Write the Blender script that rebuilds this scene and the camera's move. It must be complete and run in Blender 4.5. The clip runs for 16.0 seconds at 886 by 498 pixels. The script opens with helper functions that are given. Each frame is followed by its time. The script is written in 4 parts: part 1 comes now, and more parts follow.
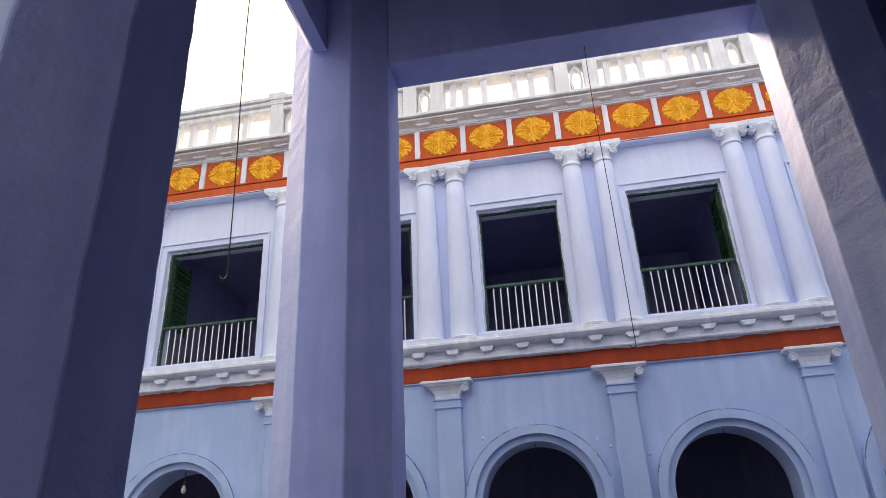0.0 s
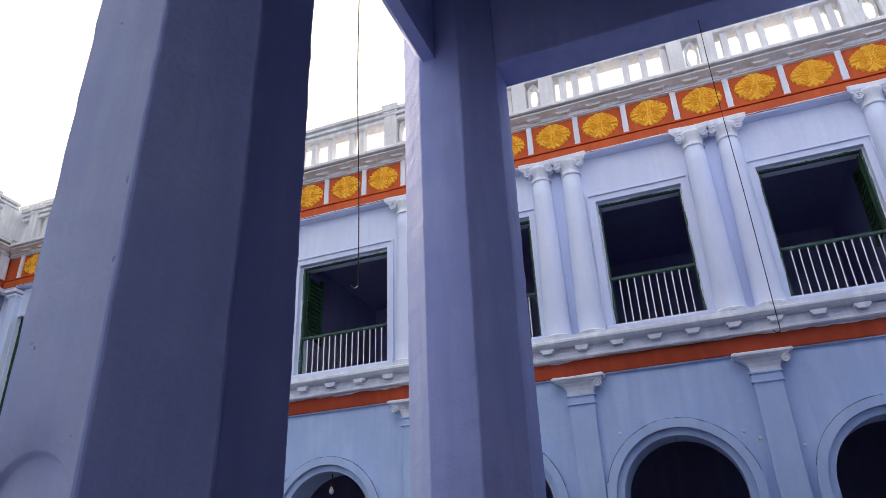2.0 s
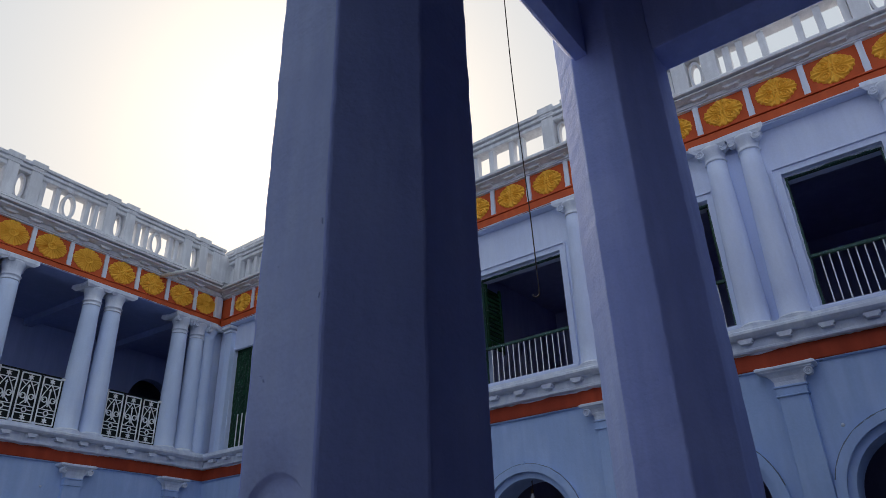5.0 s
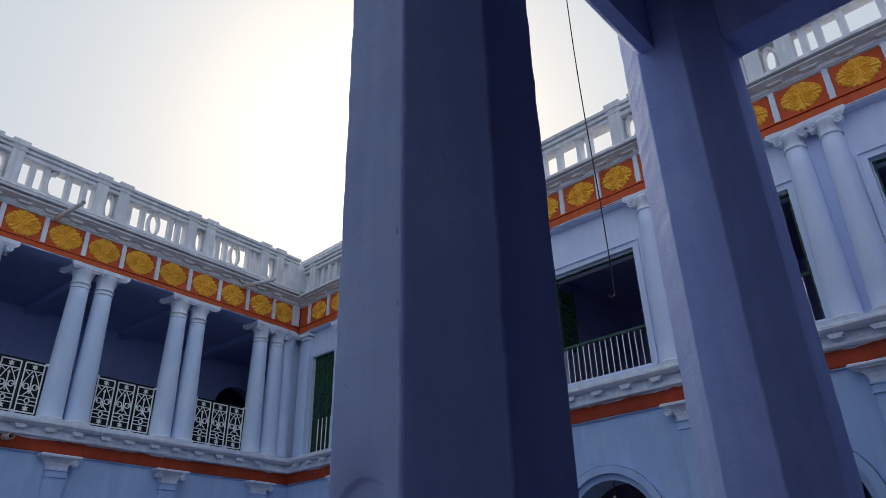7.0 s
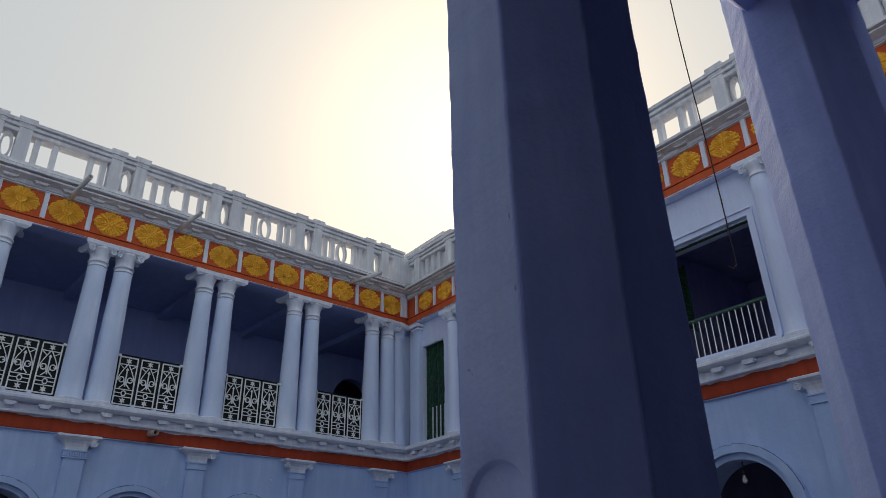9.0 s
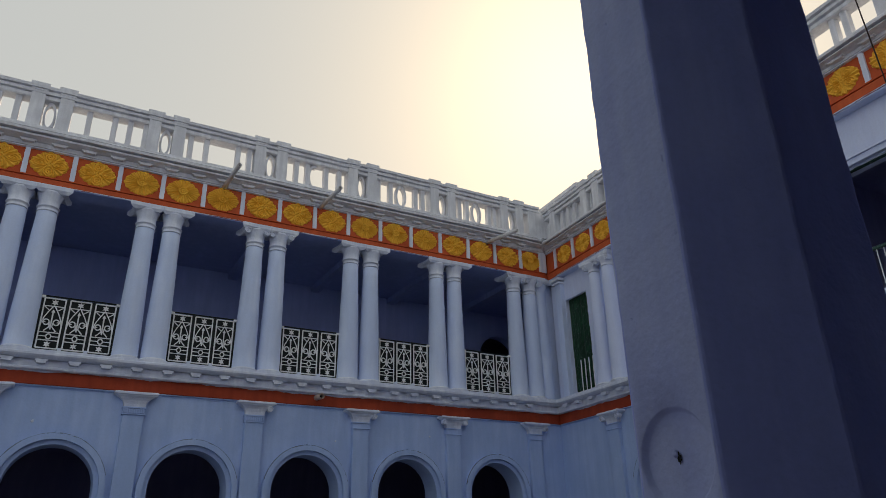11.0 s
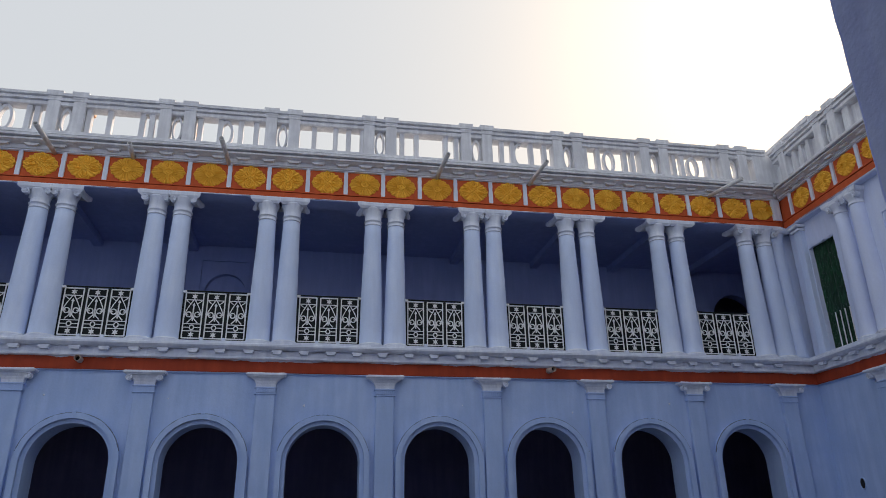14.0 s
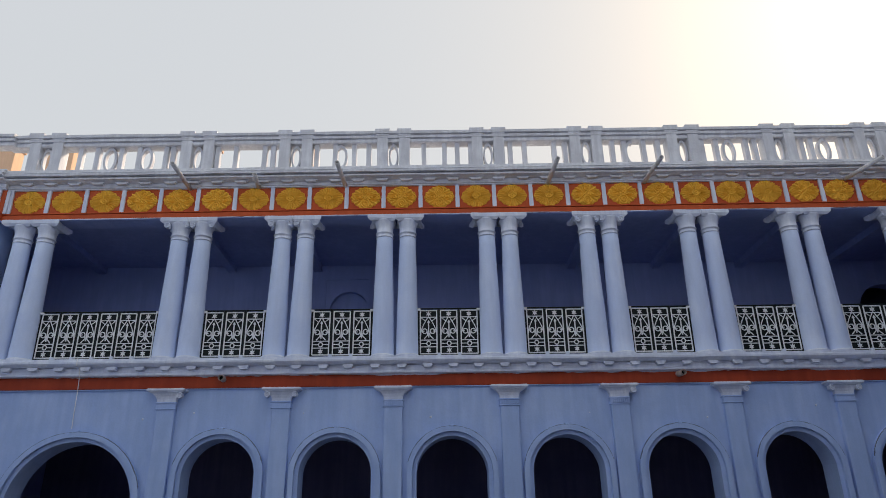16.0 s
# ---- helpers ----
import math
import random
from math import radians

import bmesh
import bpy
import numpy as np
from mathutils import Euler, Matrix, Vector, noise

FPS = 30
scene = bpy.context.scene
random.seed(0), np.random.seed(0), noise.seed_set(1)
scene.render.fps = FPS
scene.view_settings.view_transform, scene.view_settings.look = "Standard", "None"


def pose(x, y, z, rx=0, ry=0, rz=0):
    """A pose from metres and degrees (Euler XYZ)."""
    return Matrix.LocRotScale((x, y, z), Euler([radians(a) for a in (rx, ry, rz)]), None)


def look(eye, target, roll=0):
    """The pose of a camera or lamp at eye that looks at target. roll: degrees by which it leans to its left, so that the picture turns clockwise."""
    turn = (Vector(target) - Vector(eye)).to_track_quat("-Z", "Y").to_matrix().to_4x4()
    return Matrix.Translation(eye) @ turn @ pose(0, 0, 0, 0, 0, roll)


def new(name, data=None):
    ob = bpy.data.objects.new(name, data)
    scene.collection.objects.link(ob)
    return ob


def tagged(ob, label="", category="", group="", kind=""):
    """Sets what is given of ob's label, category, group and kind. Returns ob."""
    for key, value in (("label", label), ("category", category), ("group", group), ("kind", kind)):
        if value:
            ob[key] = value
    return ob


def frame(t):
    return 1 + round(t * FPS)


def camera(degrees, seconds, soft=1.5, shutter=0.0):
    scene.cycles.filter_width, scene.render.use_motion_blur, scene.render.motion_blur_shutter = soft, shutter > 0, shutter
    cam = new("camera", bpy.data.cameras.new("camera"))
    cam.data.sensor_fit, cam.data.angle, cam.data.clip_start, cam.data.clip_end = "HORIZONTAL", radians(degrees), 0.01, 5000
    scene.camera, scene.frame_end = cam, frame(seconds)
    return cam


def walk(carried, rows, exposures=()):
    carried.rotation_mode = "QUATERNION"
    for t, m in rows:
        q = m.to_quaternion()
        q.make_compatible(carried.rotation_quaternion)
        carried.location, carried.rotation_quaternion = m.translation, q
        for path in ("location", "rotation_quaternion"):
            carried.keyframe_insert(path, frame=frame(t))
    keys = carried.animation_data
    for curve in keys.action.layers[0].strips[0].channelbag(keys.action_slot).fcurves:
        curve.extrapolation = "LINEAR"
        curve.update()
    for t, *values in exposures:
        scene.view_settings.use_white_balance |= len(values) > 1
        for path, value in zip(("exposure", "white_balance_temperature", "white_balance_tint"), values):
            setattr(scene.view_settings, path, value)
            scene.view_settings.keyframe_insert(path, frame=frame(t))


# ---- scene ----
cam = camera(65.55, 16.0, soft=0.2)
PATH = [
    (0, look((-9.228, -11.806, 1.389), (-4.743, -11.389, 3.558), -2.83)),
    (0.5, look((-9.240, -11.805, 1.388), (-4.803, -11.189, 3.610), -2.74)),
    (1, look((-9.242, -11.810, 1.388), (-4.854, -11.014, 3.648), -2.82)),
    (1.5, look((-9.243, -11.807, 1.385), (-4.884, -10.795, 3.614), -2.70)),
    (2, look((-9.251, -11.799, 1.382), (-4.941, -10.535, 3.579), -2.34)),
    (2.5, look((-9.259, -11.788, 1.381), (-5.032, -10.268, 3.577), -1.87)),
    (3, look((-9.265, -11.789, 1.383), (-5.121, -10.091, 3.606), -2.32)),
    (3.5, look((-9.269, -11.790, 1.386), (-5.203, -9.938, 3.629), -2.57)),
    (4, look((-9.274, -11.791, 1.387), (-5.286, -9.785, 3.638), -2.54)),
    (4.5, look((-9.285, -11.786, 1.388), (-5.415, -9.582, 3.662), -2.11)),
    (4.7, look((-9.289, -11.786, 1.388), (-5.460, -9.513, 3.662), -2.08)),
    (6.8, look((-9.326, -11.792, 1.386), (-5.818, -9.066, 3.680), -1.65)),
    (7, look((-9.329, -11.792, 1.386), (-5.855, -9.029, 3.687), -1.42)),
    (7.5, look((-9.340, -11.795, 1.385), (-5.994, -8.922, 3.740), -0.87)),
    (8, look((-9.339, -11.795, 1.384), (-6.120, -8.772, 3.727), -0.73)),
    (8.2, look((-9.344, -11.790, 1.382), (-6.171, -8.711, 3.716), -0.79)),
    (10.3, look((-9.395, -11.746, 1.374), (-6.751, -8.041, 3.441), -1.42)),
    (10.5, look((-9.401, -11.746, 1.372), (-6.839, -7.981, 3.437), -1.25)),
    (11, look((-9.428, -11.739, 1.371), (-7.129, -7.761, 3.342), -1.25)),
    (11.5, look((-9.458, -11.733, 1.365), (-7.453, -7.565, 3.264), -1.26)),
    (12, look((-9.470, -11.729, 1.363), (-7.755, -7.398, 3.180), -1.08)),
    (12.5, look((-9.471, -11.718, 1.363), (-7.892, -7.303, 3.101), -1.60)),
    (13, look((-9.479, -11.728, 1.364), (-8.186, -7.224, 3.107), -1.42)),
    (13.5, look((-9.496, -11.734, 1.364), (-8.408, -7.193, 3.153), -1.10)),
    (14, look((-9.506, -11.735, 1.363), (-8.607, -7.167, 3.186), -0.94)),
    (14.5, look((-9.512, -11.736, 1.361), (-8.809, -7.139, 3.198), -0.58)),
    (15, look((-9.517, -11.739, 1.361), (-8.989, -7.123, 3.209), -0.95)),
    (15.5, look((-9.521, -11.751, 1.361), (-9.245, -7.124, 3.236), -1.32)),
    (16, look((-9.523, -11.766, 1.362), (-9.447, -7.139, 3.255), -0.89)),
]
walk(cam, PATH, ((0.0, 1.78, 8100, 13), (1.5, 1.58, 7300, 14), (3.0, 1.08, 6950, 14), (4.0, 0.49, 6700, 13), (4.5, 0.43, 6400, 12), (7.0, 0.38, 5950, 10), (8.2, 0.36, 6150, 10), (10.5, 0.27, 7150, 9), (11.5, 0.36, 6950, 11), (12.5, 0.62, 6650, 13), (16.0, 0.58, 6700, 13)))

# ---- world and light ----
SUN_AZ, SUN_EL = 45.0, 36.0      # degrees from the x axis, and above the horizon
world = bpy.data.worlds.new("world")
scene.world = world
world.use_nodes = True
wt = world.node_tree
sky = wt.nodes.new("ShaderNodeTexSky")
sky.sky_type, sky.sun_disc = "NISHITA", False
sky.sun_elevation, sky.sun_rotation = radians(SUN_EL), radians(90 - SUN_AZ)
sky.air_density, sky.dust_density, sky.ozone_density = 1.2, 6.0, 1.0
haze = wt.nodes.new("ShaderNodeMix")          # thin, even winter haze over the clear sky
haze.data_type = "RGBA"
haze.inputs["Factor"].default_value = 0.85
haze.inputs["B"].default_value = (3.88, 4.22, 4.52, 1)
warm = wt.nodes.new("ShaderNodeMix")          # dust near the sun swallows the blue
warm.data_type, warm.blend_type = "RGBA", "MULTIPLY"
warm.inputs["Factor"].default_value = 1.0
warm.inputs["B"].default_value = (0.70, 0.60, 0.40, 1)
wt.links.new(sky.outputs[0], warm.inputs["A"])
wt.links.new(warm.outputs["Result"], haze.inputs["A"])
wt.links.new(haze.outputs["Result"], wt.nodes["Background"].inputs[0])
wt.nodes["Background"].inputs[1].default_value = 0.12

sun = new("sun", bpy.data.lights.new("sun", "SUN"))
sun.data.energy, sun.data.angle, sun.data.color = 2.8, radians(10), (1.0, 0.82, 0.62)
ca, sa = math.cos(radians(SUN_AZ)), math.sin(radians(SUN_AZ))
sun.matrix_world = look((60 * ca, 60 * sa, 60 * math.tan(radians(SUN_EL))), (0, 0, 0))


# ---- materials ----
def plaster(name, base, dark, rough=0.85, bump=0.25, scale=1.0, stain=0.5, chips=0.0, grain=0.045):
    """Limewashed plaster: fine grain, brushed patches, faint rain streaks."""
    m = bpy.data.materials.new(name)
    m.use_nodes = True
    nt, n = m.node_tree, m.node_tree.nodes
    b = n["Principled BSDF"]
    b.inputs["Roughness"].default_value = rough
    b.inputs["Specular IOR Level"].default_value = 0.25
    geo = n.new("ShaderNodeNewGeometry")
    big = n.new("ShaderNodeTexNoise")
    big.inputs["Scale"].default_value, big.inputs["Detail"].default_value = 1.7 * scale, 6
    streak = n.new("ShaderNodeMapping")
    streak.inputs["Scale"].default_value = (7.0, 7.0, 0.55)
    stn = n.new("ShaderNodeTexNoise")
    stn.inputs["Scale"].default_value, stn.inputs["Detail"].default_value = 1.0 * scale, 5
    fine = n.new("ShaderNodeTexNoise")
    fine.inputs["Scale"].default_value, fine.inputs["Detail"].default_value = 38 * scale, 8
    lump = n.new("ShaderNodeTexNoise")
    lump.inputs["Scale"].default_value, lump.inputs["Detail"].default_value = 6 * scale, 4
    L = nt.links.new
    for node in (big, fine, lump, streak):
        L(geo.outputs["Position"], node.inputs["Vector"])
    L(streak.outputs[0], stn.inputs["Vector"])
    mul = n.new("ShaderNodeMath")
    mul.operation = "MULTIPLY"
    L(big.outputs["Fac"], mul.inputs[0])
    L(stn.outputs["Fac"], mul.inputs[1])
    ramp = n.new("ShaderNodeMapRange")
    ramp.inputs["From Min"].default_value, ramp.inputs["From Max"].default_value = 0.2, 0.38
    ramp.inputs["To Min"].default_value, ramp.inputs["To Max"].default_value = stain, 0.0
    L(mul.outputs[0], ramp.inputs["Value"])
    mix = n.new("ShaderNodeMix")
    mix.data_type = "RGBA"
    mix.inputs["A"].default_value, mix.inputs["B"].default_value = (*base, 1), (*dark, 1)
    L(ramp.outputs["Result"], mix.inputs["Factor"])
    out = mix.outputs["Result"]
    if chips:
        ch = n.new("ShaderNodeTexNoise")
        ch.inputs["Scale"].default_value, ch.inputs["Detail"].default_value = 9 * scale, 9
        L(geo.outputs["Position"], ch.inputs["Vector"])
        cr = n.new("ShaderNodeMapRange")
        cr.inputs["From Min"].default_value, cr.inputs["From Max"].default_value = 0.64, 0.68
        cr.inputs["To Max"].default_value = chips
        L(ch.outputs["Fac"], cr.inputs["Value"])
        mx = n.new("ShaderNodeMix")
        mx.data_type = "RGBA"
        mx.inputs["B"].default_value = (0.72, 0.74, 0.8, 1)
        L(out, mx.inputs["A"])
        L(cr.outputs["Result"], mx.inputs["Factor"])
        out = mx.outputs["Result"]
    # brush marks drawn downwards, and a fine grain, in colour and relief
    brush = n.new("ShaderNodeMapping")
    brush.inputs["Scale"].default_value = (14.0 * scale, 14.0 * scale, 2.6 * scale)
    bn = n.new("ShaderNodeTexNoise")
    bn.inputs["Scale"].default_value, bn.inputs["Detail"].default_value = 1.0, 4
    L(geo.outputs["Position"], brush.inputs["Vector"])
    L(brush.outputs[0], bn.inputs["Vector"])
    mot = n.new("ShaderNodeMath")
    L(bn.outputs["Fac"], mot.inputs[0])
    L(fine.outputs["Fac"], mot.inputs[1])
    shade = n.new("ShaderNodeMapRange")
    shade.inputs["From Min"].default_value, shade.inputs["From Max"].default_value = 0.7, 1.3
    shade.inputs["To Min"].default_value, shade.inputs["To Max"].default_value = 1.0 - grain, 1.0 + grain * 0.6
    L(mot.outputs[0], shade.inputs["Value"])
    tone = n.new("ShaderNodeMix")
    tone.data_type, tone.blend_type = "RGBA", "MULTIPLY"
    tone.inputs["Factor"].default_value = 1.0
    L(out, tone.inputs["A"])
    L(shade.outputs["Result"], tone.inputs["B"])
    L(tone.outputs["Result"], b.inputs["Base Color"])
    add = n.new("ShaderNodeMath")
    add.operation = "MULTIPLY_ADD"
    add.inputs[1].default_value = 0.35
    L(fine.outputs["Fac"], add.inputs[0])
    L(lump.outputs["Fac"], add.inputs[2])
    pit = n.new("ShaderNodeTexVoronoi")
    pit.inputs["Scale"].default_value = 4.5 * scale
    L(geo.outputs["Position"], pit.inputs["Vector"])
    dent = n.new("ShaderNodeMapRange")
    dent.inputs["From Min"].default_value, dent.inputs["From Max"].default_value = 0.015, 0.045
    dent.inputs["To Min"].default_value, dent.inputs["To Max"].default_value = -0.3, 0.0
    L(pit.outputs["Distance"], dent.inputs["Value"])
    strokes = n.new("ShaderNodeMath")
    strokes.operation = "MULTIPLY_ADD"
    strokes.inputs[1].default_value = 0.12
    L(bn.outputs["Fac"], strokes.inputs[0])
    L(add.outputs[0], strokes.inputs[2])
    tot = n.new("ShaderNodeMath")
    L(strokes.outputs[0], tot.inputs[0])
    L(dent.outputs["Result"], tot.inputs[1])
    bp = n.new("ShaderNodeBump")
    bp.inputs["Strength"].default_value, bp.inputs["Distance"].default_value = bump, 0.02
    L(tot.outputs[0], bp.inputs["Height"])
    L(bp.outputs[0], b.inputs["Normal"])
    return m


WALL = plaster("pale_blue_limewash", (0.44, 0.575, 0.85), (0.34, 0.475, 0.77), stain=0.65)
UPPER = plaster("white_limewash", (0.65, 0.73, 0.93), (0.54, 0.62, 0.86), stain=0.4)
STRIP = plaster("blue_recess_strip", (0.56, 0.66, 0.93), (0.47, 0.57, 0.87))
COLUMN = plaster("pale_blue_column_limewash", (0.65, 0.745, 0.94), (0.52, 0.63, 0.87), stain=0.6)
TRIM = plaster("white_trim_paint", (0.79, 0.84, 0.93), (0.54, 0.60, 0.75), stain=0.6, bump=0.35, scale=1.6)
PARAPET = plaster("weathered_parapet_paint", (0.77, 0.79, 0.83), (0.50, 0.51, 0.56), stain=0.55, bump=0.4, scale=1.8)
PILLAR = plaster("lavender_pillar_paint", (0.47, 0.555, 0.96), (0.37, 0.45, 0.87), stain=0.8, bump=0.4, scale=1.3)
# paler copy of PILLAR, with the light on the outer faces in its colour
PILLAR_LIT = plaster("pillar_paint_lit_side", (0.56, 0.645, 0.94), (0.45, 0.53, 0.87), stain=0.75, bump=0.4, scale=1.3)
ORANGE = plaster("burnt_orange_paint", (0.61, 0.115, 0.036), (0.45, 0.075, 0.024), rough=0.7, stain=0.6, bump=0.3)
BANDRED = plaster("brick_red_band_paint", (0.42, 0.062, 0.022), (0.29, 0.04, 0.016), rough=0.7, stain=0.7, bump=0.3)
YELLOW = plaster("marigold_paint", (0.97, 0.56, 0.07), (0.84, 0.42, 0.04), rough=0.65, stain=0.5, bump=0.2, scale=3)
INNER = plaster("dim_blue_room_paint", (0.38, 0.47, 0.78), (0.29, 0.37, 0.68), stain=0.6)
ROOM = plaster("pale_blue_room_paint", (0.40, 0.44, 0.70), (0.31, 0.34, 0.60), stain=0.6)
# DARKROOM holds the shade of the deep rooms in its dark colour
DARKROOM = plaster("room_shade_plaster", (0.20, 0.20, 0.33), (0.13, 0.13, 0.23), stain=0.6)
# hall shade put into a near-black colour, so little light bounces onto the pillars
HALL = plaster("hall_shade_colour", (0.05, 0.06, 0.13), (0.03, 0.04, 0.09), stain=0.6)
GROUND = plaster("worn_cement", (0.22, 0.21, 0.20), (0.15, 0.14, 0.14), rough=0.9, stain=0.8, bump=0.4)
GREEN = plaster("green_oil_paint", (0.05, 0.12, 0.10), (0.02, 0.06, 0.05), rough=0.5, stain=0.8, bump=0.3, scale=5, chips=0.7)
SHUTTER = plaster("scraped_green_shutter_paint", (0.012, 0.075, 0.03), (0.006, 0.03, 0.014), rough=0.5, stain=1.0, bump=0.5, scale=5, chips=0.4)
IRON = plaster("white_painted_iron", (0.90, 0.91, 0.92), (0.66, 0.66, 0.66), rough=0.5, bump=0.1, scale=8)
DARKIRON = plaster("dark_green_iron", (0.006, 0.014, 0.014), (0.010, 0.010, 0.012), rough=0.5, bump=0.1, scale=8)
PIPE = plaster("grey_drain_pipe", (0.74, 0.74, 0.74), (0.48, 0.48, 0.48), rough=0.6, bump=0.2, scale=5)
CLAY = plaster("pale_clay_pipe", (0.50, 0.40, 0.36), (0.32, 0.25, 0.22), rough=0.7, bump=0.2, scale=6)
PEACH = plaster("sunlit_peach_colour", (0.85, 0.58, 0.40), (0.70, 0.46, 0.31), stain=0.5)
GRIME = plaster("ledge_grime", (0.20, 0.23, 0.33), (0.12, 0.14, 0.2), stain=0.8)
# HOLLOW is near black: the shade inside pipes and holes as a colour
HOLLOW = plaster("hole_shade", (0.02, 0.02, 0.02), (0.01, 0.01, 0.01))
WIRE = plaster("rusty_wire", (0.06, 0.055, 0.055), (0.10, 0.06, 0.04), rough=0.6, bump=0.1, scale=10)
BULB = plaster("frosted_bulb_glass", (0.75, 0.76, 0.78), (0.7, 0.7, 0.7), rough=0.25, bump=0.0)
SOCKET = plaster("bakelite", (0.10, 0.06, 0.04), (0.06, 0.04, 0.03), rough=0.4, bump=0.0)

# ---- building helpers ----
WING_A = Matrix.Identity(4)
CORNER = 0.10                             # where the two wings meet
WING_B = Matrix.Translation((CORNER, 0, 0)) @ Matrix.Rotation(radians(-90 - 4.55), 4, "Z")
rng = random.Random(7)

# heights of the upper mouldings, which differ a little between the wings: drawn level, built level
RISE = {"north": ((6.80, 6.90), (7.50, 7.58), (7.92, 7.925), (8.455, 8.47), (8.66, 8.73), (8.70, 8.755)),
        "east": ((6.80, 6.83), (6.975, 7.06), (7.50, 7.565), (7.92, 7.80), (8.455, 8.31), (8.66, 8.575), (8.70, 8.615))}
RISE["west"] = RISE["north"]
SLOPE = 0.45                              # degrees by which the eaves of the colonnaded wing climb to the corner


def built(side, z):
    """The built height of a level on one wing."""
    rows = RISE[side]
    if z < rows[0][0]:
        return z + rows[0][1] - rows[0][0]
    for (a, p), (b, q) in zip(rows, rows[1:]):
        if z <= b:
            return p + (q - p) * (z - a) / (b - a)
    return z + rows[-1][1] - rows[-1][0]


def climb(u):
    return math.tan(radians(SLOPE)) * (u + 8.0)


def at(m, u=0.0, v=0.0, z=0.0):
    return m @ Matrix.Translation((u, v, z))


def finish(bm, name, smooth=False):
    bmesh.ops.recalc_face_normals(bm, faces=bm.faces)
    me = bpy.data.meshes.new(name)
    if smooth:
        for f in bm.faces:
            f.smooth = True
    bm.to_mesh(me)
    bm.free()
    return me


def part(name, bm, material, parent, label="", smooth=False, m=None):
    """One mesh object under a thing or a part."""
    me = bm if isinstance(bm, bpy.types.Mesh) else finish(bm, name, smooth)
    if not me.materials:
        me.materials.append(material)
    ob = new(name, me)
    ob.parent = parent
    if m is not None:
        ob.matrix_basis = m
    if label:
        ob["label"] = label
    return ob


def thing(name, m, label, category, group="", kind=""):
    ob = new(name)
    ob.empty_display_size = 0.1
    ob.matrix_basis = m
    return tagged(ob, label, category, group, kind)


def solid(name, bm, material, m, label, category, kind="structure", smooth=False):
    ob = new(name, finish(bm, name, smooth))
    ob.data.materials.append(material)
    ob.matrix_basis = m
    return tagged(ob, label, category, "", kind)


def box(bm, x0, x1, y0, y1, z0, z1, bev=0.0):
    vs = [bm.verts.new((x, y, z)) for x in (x0, x1) for y in (y0, y1) for z in (z0, z1)]
    fs = [bm.faces.new([vs[i] for i in q]) for q in ((0, 1, 3, 2), (4, 6, 7, 5), (0, 4, 5, 1), (2, 3, 7, 6), (0, 2, 6, 4), (1, 5, 7, 3))]
    if bev:
        es = list({e for f in fs for e in f.edges})
        bmesh.ops.bevel(bm, geom=es, offset=bev, segments=2, affect="EDGES", profile=0.6)
    return bm


def boxed(*a):
    return box(bmesh.new(), *a)


def sweep(bm, profile, u0, u1, cut0=0.0, cut1=0.0, step=0.5, wob=0.004):
    """A (v, z) outline drawn along u; cut slants an end by its depth; wob makes hand-run mouldings uneven."""
    n = max(1, int(abs(u1 - u0) / step))
    rings = []
    for i in range(n + 1):
        f = i / n
        rings.append([bm.verts.new(((u0 + cut0 * v) * (1 - f) + (u1 + cut1 * v) * f, v + rng.uniform(-wob, wob) * 0.5, z + rng.uniform(-wob, wob))) for v, z in profile])
    k = len(profile)
    for a, b in zip(rings, rings[1:]):
        for j in range(k):
            bm.faces.new((a[j], a[(j + 1) % k], b[(j + 1) % k], b[j]))
    bm.faces.new(rings[0])
    bm.faces.new(rings[-1])
    return bm


def lathe(bm, outline, x=0.0, y=0.0, seg=24):
    rings = [[bm.verts.new((x + r * math.cos(6.28318 * i / seg), y + r * math.sin(6.28318 * i / seg), z)) for i in range(seg)] for r, z in outline]
    for a, b in zip(rings, rings[1:]):
        for i in range(seg):
            bm.faces.new((a[i], a[(i + 1) % seg], b[(i + 1) % seg], b[i]))
    bm.faces.new(rings[0])
    bm.faces.new(rings[-1])
    return bm


def tube(bm, pts, r, seg=6, closed=False):
    pts = [Vector(p) for p in pts]
    n = len(pts)
    rings = []
    for i, p in enumerate(pts):
        a = pts[i - 1] if (i or closed) else p
        b = pts[(i + 1) % n] if (i < n - 1 or closed) else p
        d = (b - a).normalized()
        s = d.cross(Vector((0.13, 0.98, 0.11))).normalized()
        t = d.cross(s)
        rings.append([bm.verts.new(p + r * (math.cos(6.28318 * k / seg) * s + math.sin(6.28318 * k / seg) * t)) for k in range(seg)])
    for a, b in list(zip(rings, rings[1:])) + ([(rings[-1], rings[0])] if closed else []):
        for k in range(seg):
            bm.faces.new((a[k], a[(k + 1) % seg], b[(k + 1) % seg], b[k]))
    if not closed:
        bm.faces.new(rings[0])
        bm.faces.new(rings[-1])
    return bm


